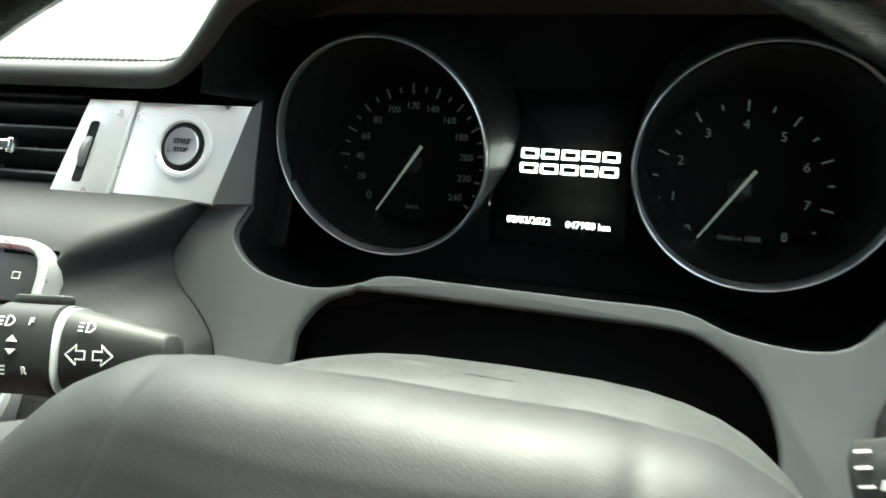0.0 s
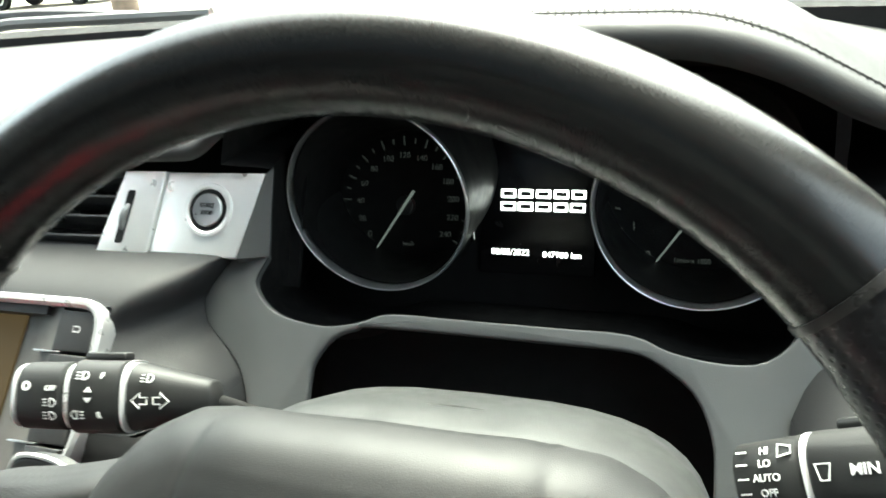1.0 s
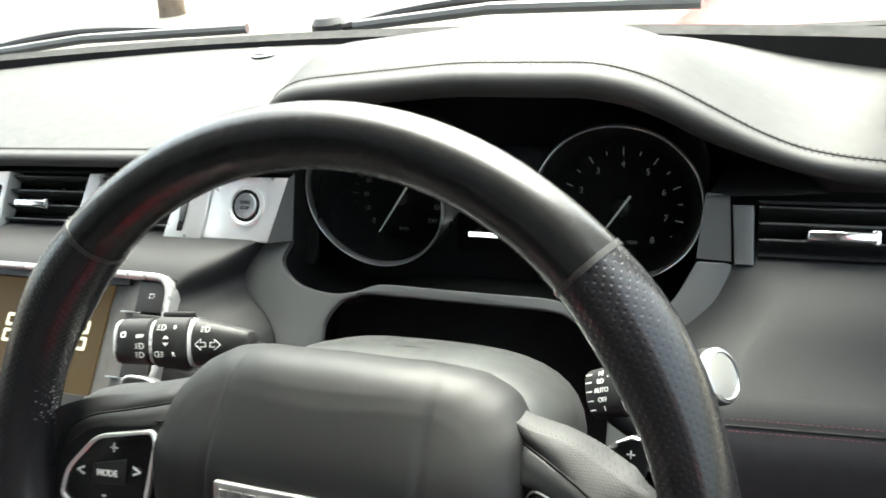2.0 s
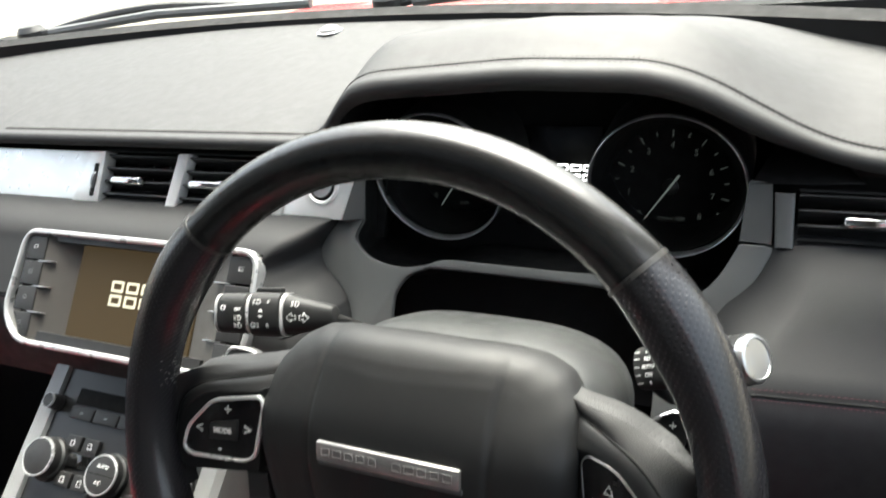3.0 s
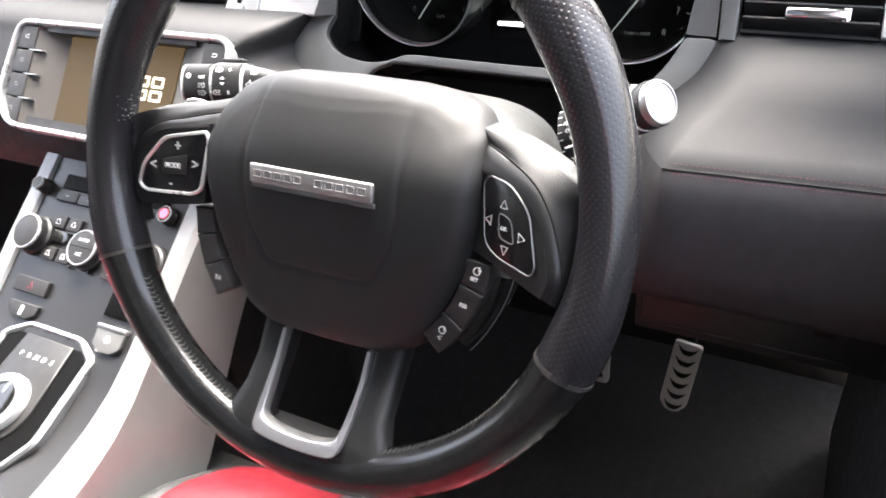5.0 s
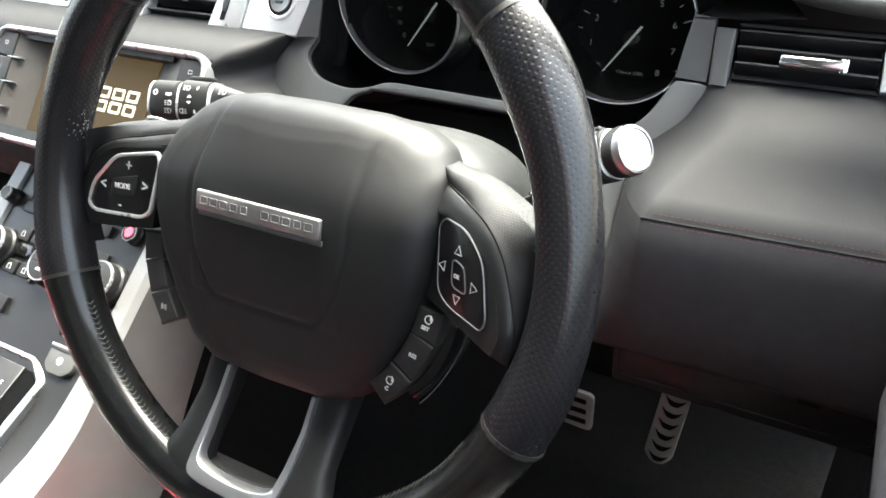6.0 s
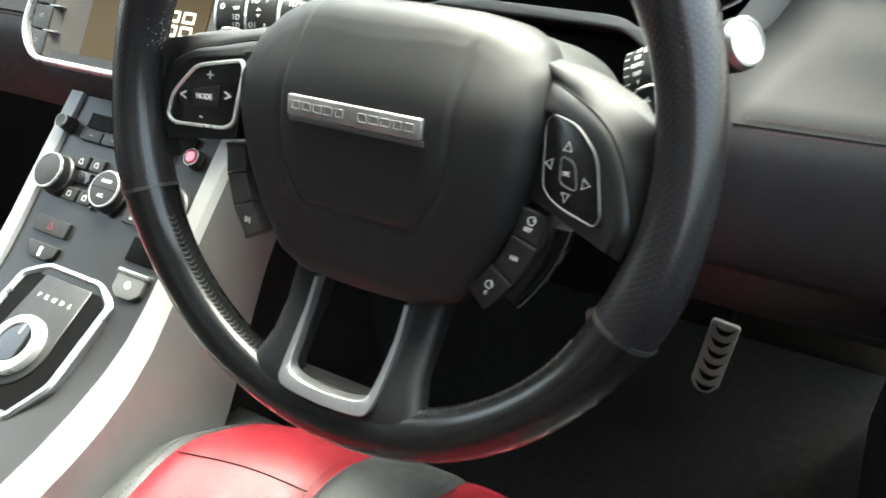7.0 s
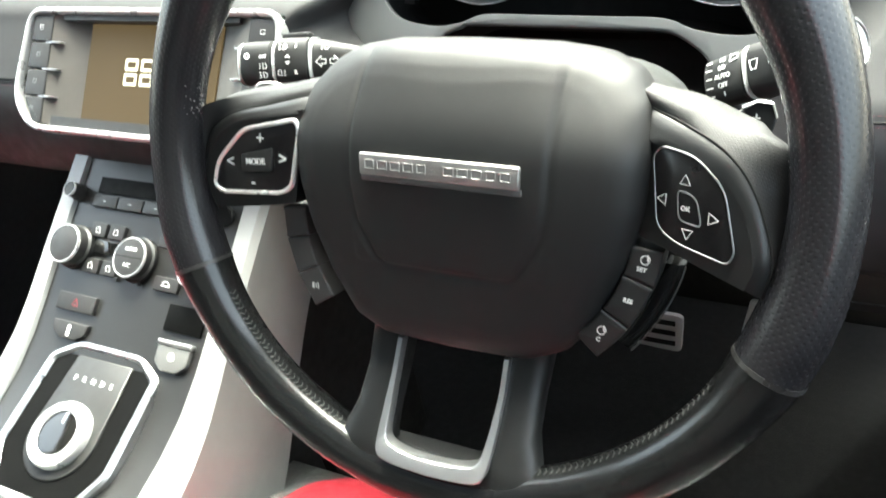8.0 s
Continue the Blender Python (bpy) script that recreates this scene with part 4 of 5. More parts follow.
lettering("<", 0.010, Matrix.Translation((-0.1441, -0.0108, -0.0204)), WHITE, lpad, "symbol", bold=0.0002)
lettering(">", 0.010, Matrix.Translation((-0.1053, -0.0062, -0.0204)), WHITE, lpad, "symbol", bold=0.0002)
part("mode_key", prism(rounded([(-0.1352, -0.0160), (-0.1132, -0.0138), (-0.1122, 0.0002), (-0.1345, -0.0052)], 0.0012), -0.0206, -0.0188, 0.0006), BUTTON, lpad)
lettering("MODE", 0.0050, Matrix.Translation((-0.1240, -0.0088, -0.0186)) @ Matrix.Rotation(radians(4), 4, "Z"), WHITE, lpad, bold=0.0001)
rpad = part("switch_pad", moved(prism(RP, -0.026, -0.0205, 0.001), LEAN), SWITCH, wheel, "glossy black switch pad in a thin metal frame")
part("pad_frame", moved(band(RP, 0.0009, -0.023, -0.0200), LEAN), DARKMETAL, rpad, "thin metal frame")


def arrow(u, v, turn, size=0.0032):
    tri = [(math.cos(radians(turn + 120 * k)) * size, math.sin(radians(turn + 120 * k)) * size * 1.05) for k in range(3)]
    part("arrow", moved(band(tri, 0.0005, 0, 0.0003, 0.00005), LEAN @ Matrix.Translation((u, v, -0.0205))), WHITE, rpad)


arrow(0.1218, 0.0040, 90)
arrow(0.1118, -0.0062, 180)
arrow(0.1357, -0.0110, 0)
arrow(0.1250, -0.0200, 270)
part("ok_key", moved(band(rounded([(0.1180, 0.0002), (0.1280, -0.0022), (0.1320, -0.0165), (0.1200, -0.0150)], 0.004), 0.0007, -0.0208, -0.0200, 0.0001), LEAN), DARKMETAL, rpad)
lettering("OK", 0.0030, LEAN @ Matrix.Translation((0.1231, -0.0088, -0.0204)), WHITE, rpad, bold=0.0001)

# key strips below the spokes, each cut into three keys
for s in (-1, 1):
    run = smooth_path([(0.1060, -0.033, 0), (0.1045, -0.046, 0), (0.0990, -0.062, 0), (0.0900, -0.078, 0), (0.0790, -0.091, 0)] if s > 0 else [(-0.1050, -0.036, 0), (-0.1030, -0.055, 0), (-0.0965, -0.075, 0), (-0.0850, -0.094, 0)], 6)
    n = len(run) - 1
    for k in range(3):
        i0, i1 = n * k // 3, n * (k + 1) // 3
        left, right = [], []
        for i in range(i0, i1 + 1):
            d = (run[min(i + 1, n)] - run[max(i - 1, 0)]).normalized()
            w = Vector((-d.y, d.x, 0)) * 0.0082
            e = d * (0.0003 if i == i0 else -0.0003 if i == i1 else 0)
            left.append(run[i] + w + e)
            right.append(run[i] - w + e)
        # same plastic both sides; left coloured lighter for the light falling there
        key = part("key", prism([(p.x, p.y) for p in left + right[::-1]], -0.05, -0.0290, 0.0013), KEY_LIT if s < 0 else BUTTON, wheel, "small dark grey key")
        mid = run[(i0 + i1) // 2]
        if s > 0:
            if k != 1:
                lettering("SET" if k == 0 else "C", 0.0032, Matrix.Translation((mid.x - 0.001, mid.y - 0.0030, -0.0288)) @ Matrix.Rotation(radians(-8), 4, "Z"), WHITE, key, bold=0.0001)
                part("symbol", moved(joined(band([(0.0026 * math.cos(0.4 * i), 0.0026 * math.sin(0.4 * i)) for i in range(14)], 0.0006, 0, 0.0003, 0.0001), box(0.0008, 0.003, 0.0004, (0.0012, 0.0012, 0.0001))), Matrix.Translation((mid.x + 0.0005, mid.y + 0.0022, -0.0289))), WHITE, key)
            else:
                lettering("RES", 0.0032, Matrix.Translation((mid.x, mid.y, -0.0288)) @ Matrix.Rotation(radians(-8), 4, "Z"), WHITE, key, bold=0.0001)
        elif k == 2:
            part("symbol", moved(joined(box(0.0014, 0.0038, 0.0004, (-0.0018, 0, 0)), box(0.0006, 0.0030, 0.0004, (0.0002, 0, 0)), box(0.0006, 0.0040, 0.0004, (0.0018, 0, 0))), Matrix.Translation((mid.x, mid.y, -0.0289))), WHITE, key)
    if s > 0:
        edge, body = [], []
        for i in range(4, n - 3):
            d = (run[min(i + 1, n)] - run[max(i - 1, 0)]).normalized()
            w = Vector((-d.y, d.x, 0))
            edge.append(run[i] + w * 0.0185 + Vector((0, 0, -0.043)))
            body.append([run[i] + w * o + Vector((0, 0, h)) for o, h in ((0.0090, -0.056), (0.0090, -0.0400), (0.0150, -0.0415), (0.0180, -0.0440), (0.0180, -0.056))])
        part("switch_strip", loft(body), GLOSS, wheel, "glossy black strip beside the keys", 40)
        part("strip_edge", tube(edge, 0.0004, 6), DARKMETAL, wheel, "thin bright line")

# lower spokes and the bright U
for s in (-1, 1):
    sec = []
    for v, h, c, w in ((-0.088, -0.046, 0.0455, 0.0145), (-0.108, -0.046, 0.0443, 0.0131), (-0.130, -0.037, 0.0438, 0.0123), (-0.150, -0.025, 0.0441, 0.0130), (-0.164, -0.0165, 0.0460, 0.0160), (-0.174, -0.0130, 0.0475, 0.021), (-0.181, -0.0125, 0.046, 0.026), (-0.188, -0.0135, 0.047, 0.028)):
        sec.append([(s * (c + w * x), v, h + 0.009 * z) for x, z in ((-1, -0.8), (-1, 0.3), (-0.8, 0.8), (-0.3, 1), (0.3, 1), (0.8, 0.8), (1, 0.3), (1, -0.8))])
    part("lower_spoke", loft(sec), ARM, wheel, "dark satin lower spoke", 60)
part("spoke_bridge", loft([[(u, v, h) for v, h in ((-0.168, -0.026), (-0.1685, -0.014), (-0.172, -0.0065), (-0.178, -0.004), (-0.186, -0.012), (-0.175, -0.026))] for u in (-0.05, -0.03, -0.01, 0.01, 0.03, 0.05)]), ARM, wheel, smooth=60)
U_RISE = ((0.110, 0.130, 0.150, 0.1625, 0.169, 0.176), (-0.0330, -0.0255, -0.0140, -0.0055, -0.0010, 0.0015))
U_OUT = [(0.0358, -0.110), (0.0362, -0.130), (0.0362, -0.150), (0.0355, -0.1625), (0.0342, -0.1690), (0.0305, -0.1728), (0.019, -0.1748), (0.0, -0.1757)]
U_IN = [(0.0324, -0.110), (0.0325, -0.130), (0.0316, -0.146), (0.0305, -0.1575), (0.0288, -0.1628), (0.0240, -0.1655), (0.014, -0.1672), (0.0, -0.1679)]
rows = []
for sgn in (-1, 1):
    half = []
    for o, i in zip(smooth_path([(x, y, 0) for x, y in U_OUT], 4), smooth_path([(x, y, 0) for x, y in U_IN], 4)):
        o, i = Vector((sgn * o.x, o.y, interp(-o.y, *U_RISE))), Vector((sgn * i.x, i.y, interp(-i.y, *U_RISE)))
        up = Vector((0, 0, 1))
        half.append([o - up * 0.007, o - up * 0.0006, o.lerp(i, 0.10) + up * 0.0003, o.lerp(i, 0.90) + up * 0.0003, i - up * 0.0005, i - up * 0.008])
    rows += half if sgn < 0 else half[-2::-1]
part("bright_trim", loft(rows), TRIM, wheel, "bright metal U-shaped trim", 40)

# ---- column and stalks ----
column = thing("steering_column", "grey plastic steering column shroud", "steering column")


def column_rings():
    rings = []
    for h, wx, top, low in ((-0.052, 0.066, 0.036, -0.06), (-0.060, 0.088, 0.048, -0.075), (-0.085, 0.099, 0.061, -0.08), (-0.125, 0.103, 0.065, -0.08), (-0.155, 0.101, 0.063, -0.08), (-0.173, 0.094, 0.055, -0.08), (-0.182, 0.075, 0.040, -0.07)):
        ring = []
        for k in range(40):
            a = 2 * math.pi * k / 40
            c, s = math.cos(a), math.sin(a)
            e = 2 / 3.2
            u, v = wx * math.copysign(abs(c) ** e, c), (top if s > 0 else -low) * math.copysign(abs(s) ** e, s)
            ring.append(WHEEL @ Vector((u + 0.010, v - 0.007, h)))
        rings.append(ring)
    return rings


part("shroud", loft(column_rings()), SHROUD, column, "grey satin shroud", 50)
part("shroud_joint", tube([WHEEL @ Vector((0.1015 * math.cos(a) + 0.010, 0.0640 * math.sin(a) - 0.007, -0.118)) for a in [math.pi * k / 30 for k in range(31)]], 0.0007, 6), DEEP, column)


def stalk(name, label, root, tip, sections):
    """A stalk along root to tip; sections: start, end, radius at each, material, name."""
    root, tip = Vector(root), Vector(tip)
    z = (tip - root).normalized()
    x = z.cross(Vector((0, 0.5, 0.85))).normalized()
    y = z.cross(x)
    m = Matrix((x, y, z)).transposed().to_4x4()
    m.translation = root
    ob = thing(name, label, "stalk", m)
    for s0, s1, r0, r1, mat, nm in sections:
        f = 0.0012
        rows = [(r0 - f, s0), (r0, s0 + f)] + [(r0 + (r1 - r0) * k / 4, s0 + f + (s1 - s0 - 2 * f) * k / 4) for k in (1, 2, 3, 4)] + [(r1 - f, s1)]
        part(nm, lathe(rows, 32), mat, ob)
    return ob, m


lst, lm = stalk("indicator_stalk", "black indicator stalk with white symbols and silver rings", (-0.075, 0.135, 0.985), (-0.212, 0.120, 0.981), ())


def stalk_solid(ob, s0, s1, h0, w0, h1, w1, mat, name, label=""):
    """A flattened, rounded section of a stalk."""
    rings = []
    for s, g, f in ((s0, 0.86, 0), (s0 + 0.0015, 1, 0.03), (s1 - 0.0015, 1, 0.97), (s1, 0.86, 1)):
        hh, ww = (h0 + (h1 - h0) * f) * g, (w0 + (w1 - w0) * f) * g
        rings.append([(ww * math.copysign(abs(math.cos(a)) ** 0.7, math.cos(a)), hh * math.copysign(abs(math.sin(a)) ** 0.7, math.sin(a)), s) for a in [2 * math.pi * k / 28 for k in range(28)]])
    return part(name, loft(rings), mat, ob, label, 50)


stalk_solid(lst, 0.030, 0.070, 0.0080, 0.0074, 0.0160, 0.0120, STALK, "lever")
part("root", tube(smooth_path([(0, 0, 0.040), (0.006, 0.003, 0.032), (0.020, 0.008, 0.025), (0.040, 0.015, 0.018)], 4), 0.0042, 16), DEEP, lst)
stalk_solid(lst, 0.0700, 0.0722, 0.0168, 0.0128, 0.0168, 0.0128, SATIN, "ring", "silver ring")
stalk_solid(lst, 0.0722, 0.0995, 0.0170, 0.0130, 0.0174, 0.0133, STALK, "collar")
part("collar_tab", box(0.008, 0.0045, 0.022, (0.0, -0.0183, 0.0865), 0.0015), BLACK, lst)
stalk_solid(lst, 0.0995, 0.1030, 0.0155, 0.0120, 0.0155, 0.0120, SILVER, "ring", "silver ring")
stalk_solid(lst, 0.1030, 0.1285, 0.0161, 0.0125, 0.0157, 0.0123, STALK, "twist_knob")
stalk_solid(lst, 0.1285, 0.1318, 0.0153, 0.0119, 0.0132, 0.0097, SILVER, "end_cap", "silver end cap")
rst, rm = stalk("wiper_stalk", "black wiper stalk with white lettering and bright end", (0.0906, 0.1417, 0.9584), (0.1882, 0.1014, 1.0184), ())
part("root", tube(smooth_path([(0, 0, 0.060), (-0.003, 0.003, 0.046), (-0.016, 0.010, 0.036), (-0.036, 0.018, 0.030)], 4), 0.0062, 16), DEEP, rst)
stalk_solid(rst, 0.0400, 0.0655, 0.0132, 0.0108, 0.0143, 0.0113, STALK, "lever")
stalk_solid(rst, 0.0655, 0.0680, 0.0148, 0.0119, 0.0148, 0.0119, SATIN, "ring", "silver ring")
stalk_solid(rst, 0.0680, 0.1045, 0.0149, 0.0120, 0.0146, 0.0120, STALK, "collar")
part("collar_tab", box(0.007, 0.004, 0.018, (0.0, -0.0160, 0.086), 0.0015), BLACK, rst)
stalk_solid(rst, 0.1045, 0.1070, 0.0138, 0.0118, 0.0138, 0.0118, SILVER, "ring", "silver ring")
part("end_knob", lathe([(0.0110, 0.107), (0.0138, 0.1082), (0.0143, 0.1135), (0.0141, 0.1160)], 36), BLACK, rst, "black end knob")
part("end_ring", lathe([(0.0137, 0.1160), (0.0138, 0.1192), (0.0128, 0.1210), (0.0113, 0.1214), (0.0109, 0.1206)], 36), BRUSHED, rst, "bright end ring")
part("end_button", lathe([(0.0110, 0.1180), (0.0109, 0.1204), (0.0084, 0.1194), (0.0005, 0.1190)], 32), FRAME, rst, "bright end button")


def on_stalk(m, s, v, r, flip=1):
    """A place on the driver's side of a stalk: s along it, v up its face; r: half thickness and half height."""
    ww, hh = r
    sn = min(abs(v) / hh, 0.98) ** (1 / 0.7)
    out = ww * math.sqrt(1 - sn * sn) ** 0.7 + 0.0003
    f = Matrix(((0, 0, -flip), (0, -1, 0), (-flip, 0, 0))).to_4x4()
    lean = math.atan2(v, hh * 1.6)
    f = Matrix.Translation((-flip * out, -v, s)) @ f @ Matrix.Rotation(-lean, 4, "X")
    return f


def print_on(st, m, s, v, r, text, size, flip=1, lean=0):
    lettering(text, size, on_stalk(m, s, v, r, flip) @ Matrix.Rotation(radians(lean), 4, "Z"), WHITE, st, bold=0.00004)


def shape_on(st, m, s, v, r, outline, hollow=0.0, flip=1):
    b = band(outline, hollow, 0, 0.0004, 0.00005) if hollow else prism(outline, 0, 0.0004)
    ob = part("symbol", b, WHITE, st)
    ob.matrix_local = on_stalk(m, s, v, r, flip)


ARROW = [(x * 0.62, y * 0.62) for x, y in ((-0.0075, 0), (0.0, 0.0062), (0.0, 0.0028), (0.0060, 0.0028), (0.0060, -0.0028), (0.0, -0.0028), (0.0, -0.0062))]
COL, TIP = (0.0132, 0.0172), (0.0124, 0.0159)
shape_on(lst, lm, 0.0615, -0.001, (0.0116, 0.0152), ARROW, 0.0006)
shape_on(lst, lm, 0.0520, -0.001, (0.0103, 0.0128), [(-x, y) for x, y in ARROW[::-1]], 0.0006)
lampo = [(x * 0.68, y * 0.68) for x, y in ((-0.002, -0.003), (0.001, -0.003), (0.003, -0.001), (0.003, 0.001), (0.001, 0.003), (-0.002, 0.003))]


def lamp_on(s, v, r, turn=1):
    shape_on(lst, lm, s - 0.0015 * turn, v, r, [(x * turn, y) for x, y in (lampo if turn > 0 else lampo[::-1])], 0.0005)
    for k in (-0.0014, 0, 0.0014):
        shape_on(lst, lm, s + 0.0022 * turn, v + k, r, [(-0.0009, -0.00022), (0.0009, -0.00022), (0.0009, 0.00022), (-0.0009, 0.00022)])


lamp_on(0.0590, 0.0090, (0.0116, 0.0150))
lamp_on(0.0915, 0.0100, COL)
print_on(lst, lm, 0.0810, 0.0100, COL, "F", 0.0040)
shape_on(lst, lm, 0.0875, 0.0026, COL, [(-0.0022, 0), (0.0022, 0), (0, 0.0022)])
shape_on(lst, lm, 0.0875, 0.0000, COL, [(-0.0022, 0), (0, -0.0022), (0.0022, 0)])
lamp_on(0.0925, -0.0078, COL, -1)
print_on(lst, lm, 0.0815, -0.0078, COL, "R", 0.0040)
print_on(lst, lm, 0.1085, 0.0040, TIP, "OFF", 0.0034)
for v in (-0.0025, -0.0085):
    lamp_on(0.1085, v, TIP)
shape_on(lst, lm, 0.1215, 0.0050, TIP, [(0.0022 * math.cos(a * 0.628), 0.0022 * math.sin(a * 0.628)) for a in range(10)], 0.0008)
RLV = (0.0112, 0.0140)
for v, t in ((0.0098, "HI"), (0.0056, "LO"), (0.0008, "AUTO"), (-0.0042, "OFF"), (-0.0090, "1")):
    print_on(rst, rm, 0.0535, v, RLV, t, 0.0036, -1)
    shape_on(rst, rm, 0.0450, v, RLV, [(-0.0020, -0.0003), (0.0020, -0.0003), (0.0020, 0.0003), (-0.0020, 0.0003)], 0, -1)
shape_on(rst, rm, 0.0610, 0.0095, RLV, [(-0.0025, -0.0025), (0.0025, -0.0015), (0.0025, 0.0015), (-0.0025, 0.0025)], 0.0006, -1)
shape_on(rst, rm, 0.0740, 0.0015, (0.0121, 0.0150), [(-0.0028, 0.0028), (-0.0016, -0.0028), (0.0016, -0.0028), (0.0028, 0.0028)], 0.0006, -1)
print_on(rst, rm, 0.0870, 0.0015, (0.0121, 0.0150), "MIN", 0.0052, -1)
paddle = thing("gearshift_paddle", "small black gearshift paddle behind the wheel", "paddle", group="gearshift paddles")
part("blade", moved(prism(rounded([(0.118, 0.000), (0.150, 0.008), (0.1560, 0.0300), (0.1535, 0.0375), (0.1465, 0.0385), (0.135, 0.031), (0.120, 0.018)], 0.003), -0.064, -0.058, 0.0015), WHEEL), BLACK, paddle)
part("blade_edge", moved(tube([(0.1400, 0.0348, -0.0578), (0.1465, 0.0382, -0.0578), (0.1530, 0.0374, -0.0578), (0.1555, 0.0310, -0.0578)], 0.0009, 6), WHEEL), CHROME, paddle, "bright edge")
lettering("+", 0.008, WHEEL @ Matrix.Translation((0.1465, 0.0300, -0.0577)), WHITE, paddle, "symbol")
paddle2 = thing("gearshift_paddle", "small black gearshift paddle behind the wheel", "paddle", group="gearshift paddles")
part("blade", moved(prism(rounded([(-0.118, -0.004), (-0.156, 0.002), (-0.157, 0.024), (-0.150, 0.033), (-0.132, 0.033), (-0.120, 0.026)], 0.006), -0.066, -0.058, 0.0018), WHEEL), BLACK, paddle2)
part("blade_edge", moved(tube(smooth_path([(-0.156, 0.022, -0.0590), (-0.150, 0.0325, -0.0590), (-0.132, 0.0325, -0.0590), (-0.121, 0.026, -0.0590)], 4), 0.0011, 6), WHEEL), SATIN, paddle2, "pale upper edge")
lettering("-", 0.008, WHEEL @ Matrix.Translation((-0.141, 0.022, -0.0577)), WHITE, paddle2, "symbol")


# ---- screen in the dash middle ----
SCR = frame_at((-0.372, 0.1650, 0.9455), (1, 0, 0), (0, 0.655, 0.755))
info = thing("infotainment_screen", "brown lit dash screen in a chrome frame with dark buttons", "screen", SCR)
FR = rounded([(-0.150, 0.058), (0.150, 0.058), (0.155, -0.031), (0.130, -0.0605), (-0.131, -0.0605), (-0.158, -0.031)], 0.019)
part("chrome_frame", band(FR, 0.0058, -0.012, 0.0035, 0.0018), FRAME, info, "polished chrome frame")
part("backing", prism([(x * 0.985, y * 0.97) for x, y in FR], -0.03, -0.016), BLACK, info)
for s in (-1, 1):
    wall = [[(s * 0.1180, y, -0.0008), (s * 0.078, y, -0.0150), (s * 0.078, y, -0.0180), (s * 0.1180, y, -0.0180)] for y in (-0.053, 0.053)]
    part("side_wall", loft(wall), WALL, info, "slanted wall beside the display, coloured as lit")
    for k in range(4):
        y0 = 0.0505 - 0.0262 * k
        q = [(s * 0.1170, y0), (s * 0.1435, y0), (s * (0.1445 if k < 3 else 0.128), y0 - 0.0245), (s * 0.1170, y0 - 0.0245)]
        key = part("key", prism(rounded(q, 0.0015), -0.014, 0.0002, 0.001), BUTTON, info, "dark button")
        part("symbol", moved(band([(-0.004, -0.003), (0.004, -0.003), (0.004, 0.003), (-0.004, 0.003)], 0.0009, 0, 0.0003, 0.0001), Matrix.Translation((s * 0.1315, y0 - 0.011, 0.0001)) @ Matrix.Scale(0.6, 4)), DIAL if k else WHITE, key)
        if k < 3:
            part("key_gap_line", box(0.020, 0.0011, 0.008, (s * 0.1140, y0 - 0.0252, -0.0038), 0.0003), BRUSHED, info)
part("frame_wall", joined(box(0.21, 0.006, 0.014, (0, 0.0500, -0.0085)), box(0.21, 0.010, 0.014, (0, -0.0500, -0.0085))), BUTTON, info)
part("display", box(0.158, 0.094, 0.003, (0, 0, -0.0145)), SCREEN, info, "dim brown display")
for row in (0.0100, -0.0038):
    for k in range(5):
        part("word_bar", moved(band(rounded([(-0.0080, -0.0057), (0.0080, -0.0057), (0.0080, 0.0057), (-0.0080, 0.0057)], 0.002), 0.0028, 0, 0.0004, 0.0001), Matrix.Translation((-0.0225 + 0.0196 * k, row, -0.0129))), SCRTXT, info)

# ---- centre console ----
console = thing("centre_console", "dark centre console between broad silver rails", "console")
CON = [(0.1500, 0.8620), (0.1325, 0.8490), (0.0740, 0.8060), (0.0300, 0.7730), (0.0, 0.7515), (-0.030, 0.7340), (-0.060, 0.7220), (-0.095, 0.7130), (-0.135, 0.7060), (-0.20, 0.700), (-0.32, 0.697), (-0.60, 0.697)]
CLEN = [0.0]
for a, b in zip(CON, CON[1:]):
    CLEN.append(CLEN[-1] + math.dist(a, b))
S_ZERO = interp(0.01, [p[0] for p in CON[::-1]], CLEN[::-1])


def con(s):
    """The console's frame at s metres up its slope from the place beside the gear selector."""
    c = S_ZERO - s
    y, z = interp(c, CLEN, [p[0] for p in CON]), interp(c, CLEN, [p[1] for p in CON])
    y2, z2 = interp(c - 0.02, CLEN, [p[0] for p in CON]), interp(c - 0.02, CLEN, [p[1] for p in CON])
    y1, z1 = interp(c + 0.02, CLEN, [p[0] for p in CON]), interp(c + 0.02, CLEN, [p[1] for p in CON])
    return frame_at((-0.364, y, z), (1, 0, 0), (0, y2 - y1, z2 - z1))


SS = [0.17 - 0.012 * k for k in range(60)]
part("console_top", loft([[con(s) @ Vector((x, 0, -0.0015)) for x in (-0.105, -0.05, 0.0, 0.05, 0.105)] for s in SS], closed=False), CONSOLE, console, "dark grey satin console face", 60)


def rail(sgn):
    rings = []
    for s in SS:
        m = con(s)
        wi = 0.100
        wo = wi + 0.025 + 0.012 * (1 - ease(-0.14, 0.03, s))
        top = [m @ Vector((sgn * wi, 0, -0.001)), m @ Vector((sgn * (wi + 0.002), 0, 0.0025)), m @ Vector((sgn * (wo - 0.006), 0, 0.003)), m @ Vector((sgn * wo, 0, -0.002))]
        o = m @ Vector((sgn * wo, 0, -0.002))
        drop = 0.085 + 0.055 * (1 - ease(-0.10, 0.12, s))
        low = [Vector((o.x + sgn * 0.004, o.y + 0.03, o.z - drop * 0.5)), Vector((o.x + sgn * 0.000, o.y + 0.05, o.z - drop)), Vector((o.x - sgn * 0.03, o.y + 0.05, o.z - drop)), Vector((o.x - sgn * 0.03, o.y + 0.01, o.z - 0.012))]
        rings.append(top + low)
    return loft(rings)


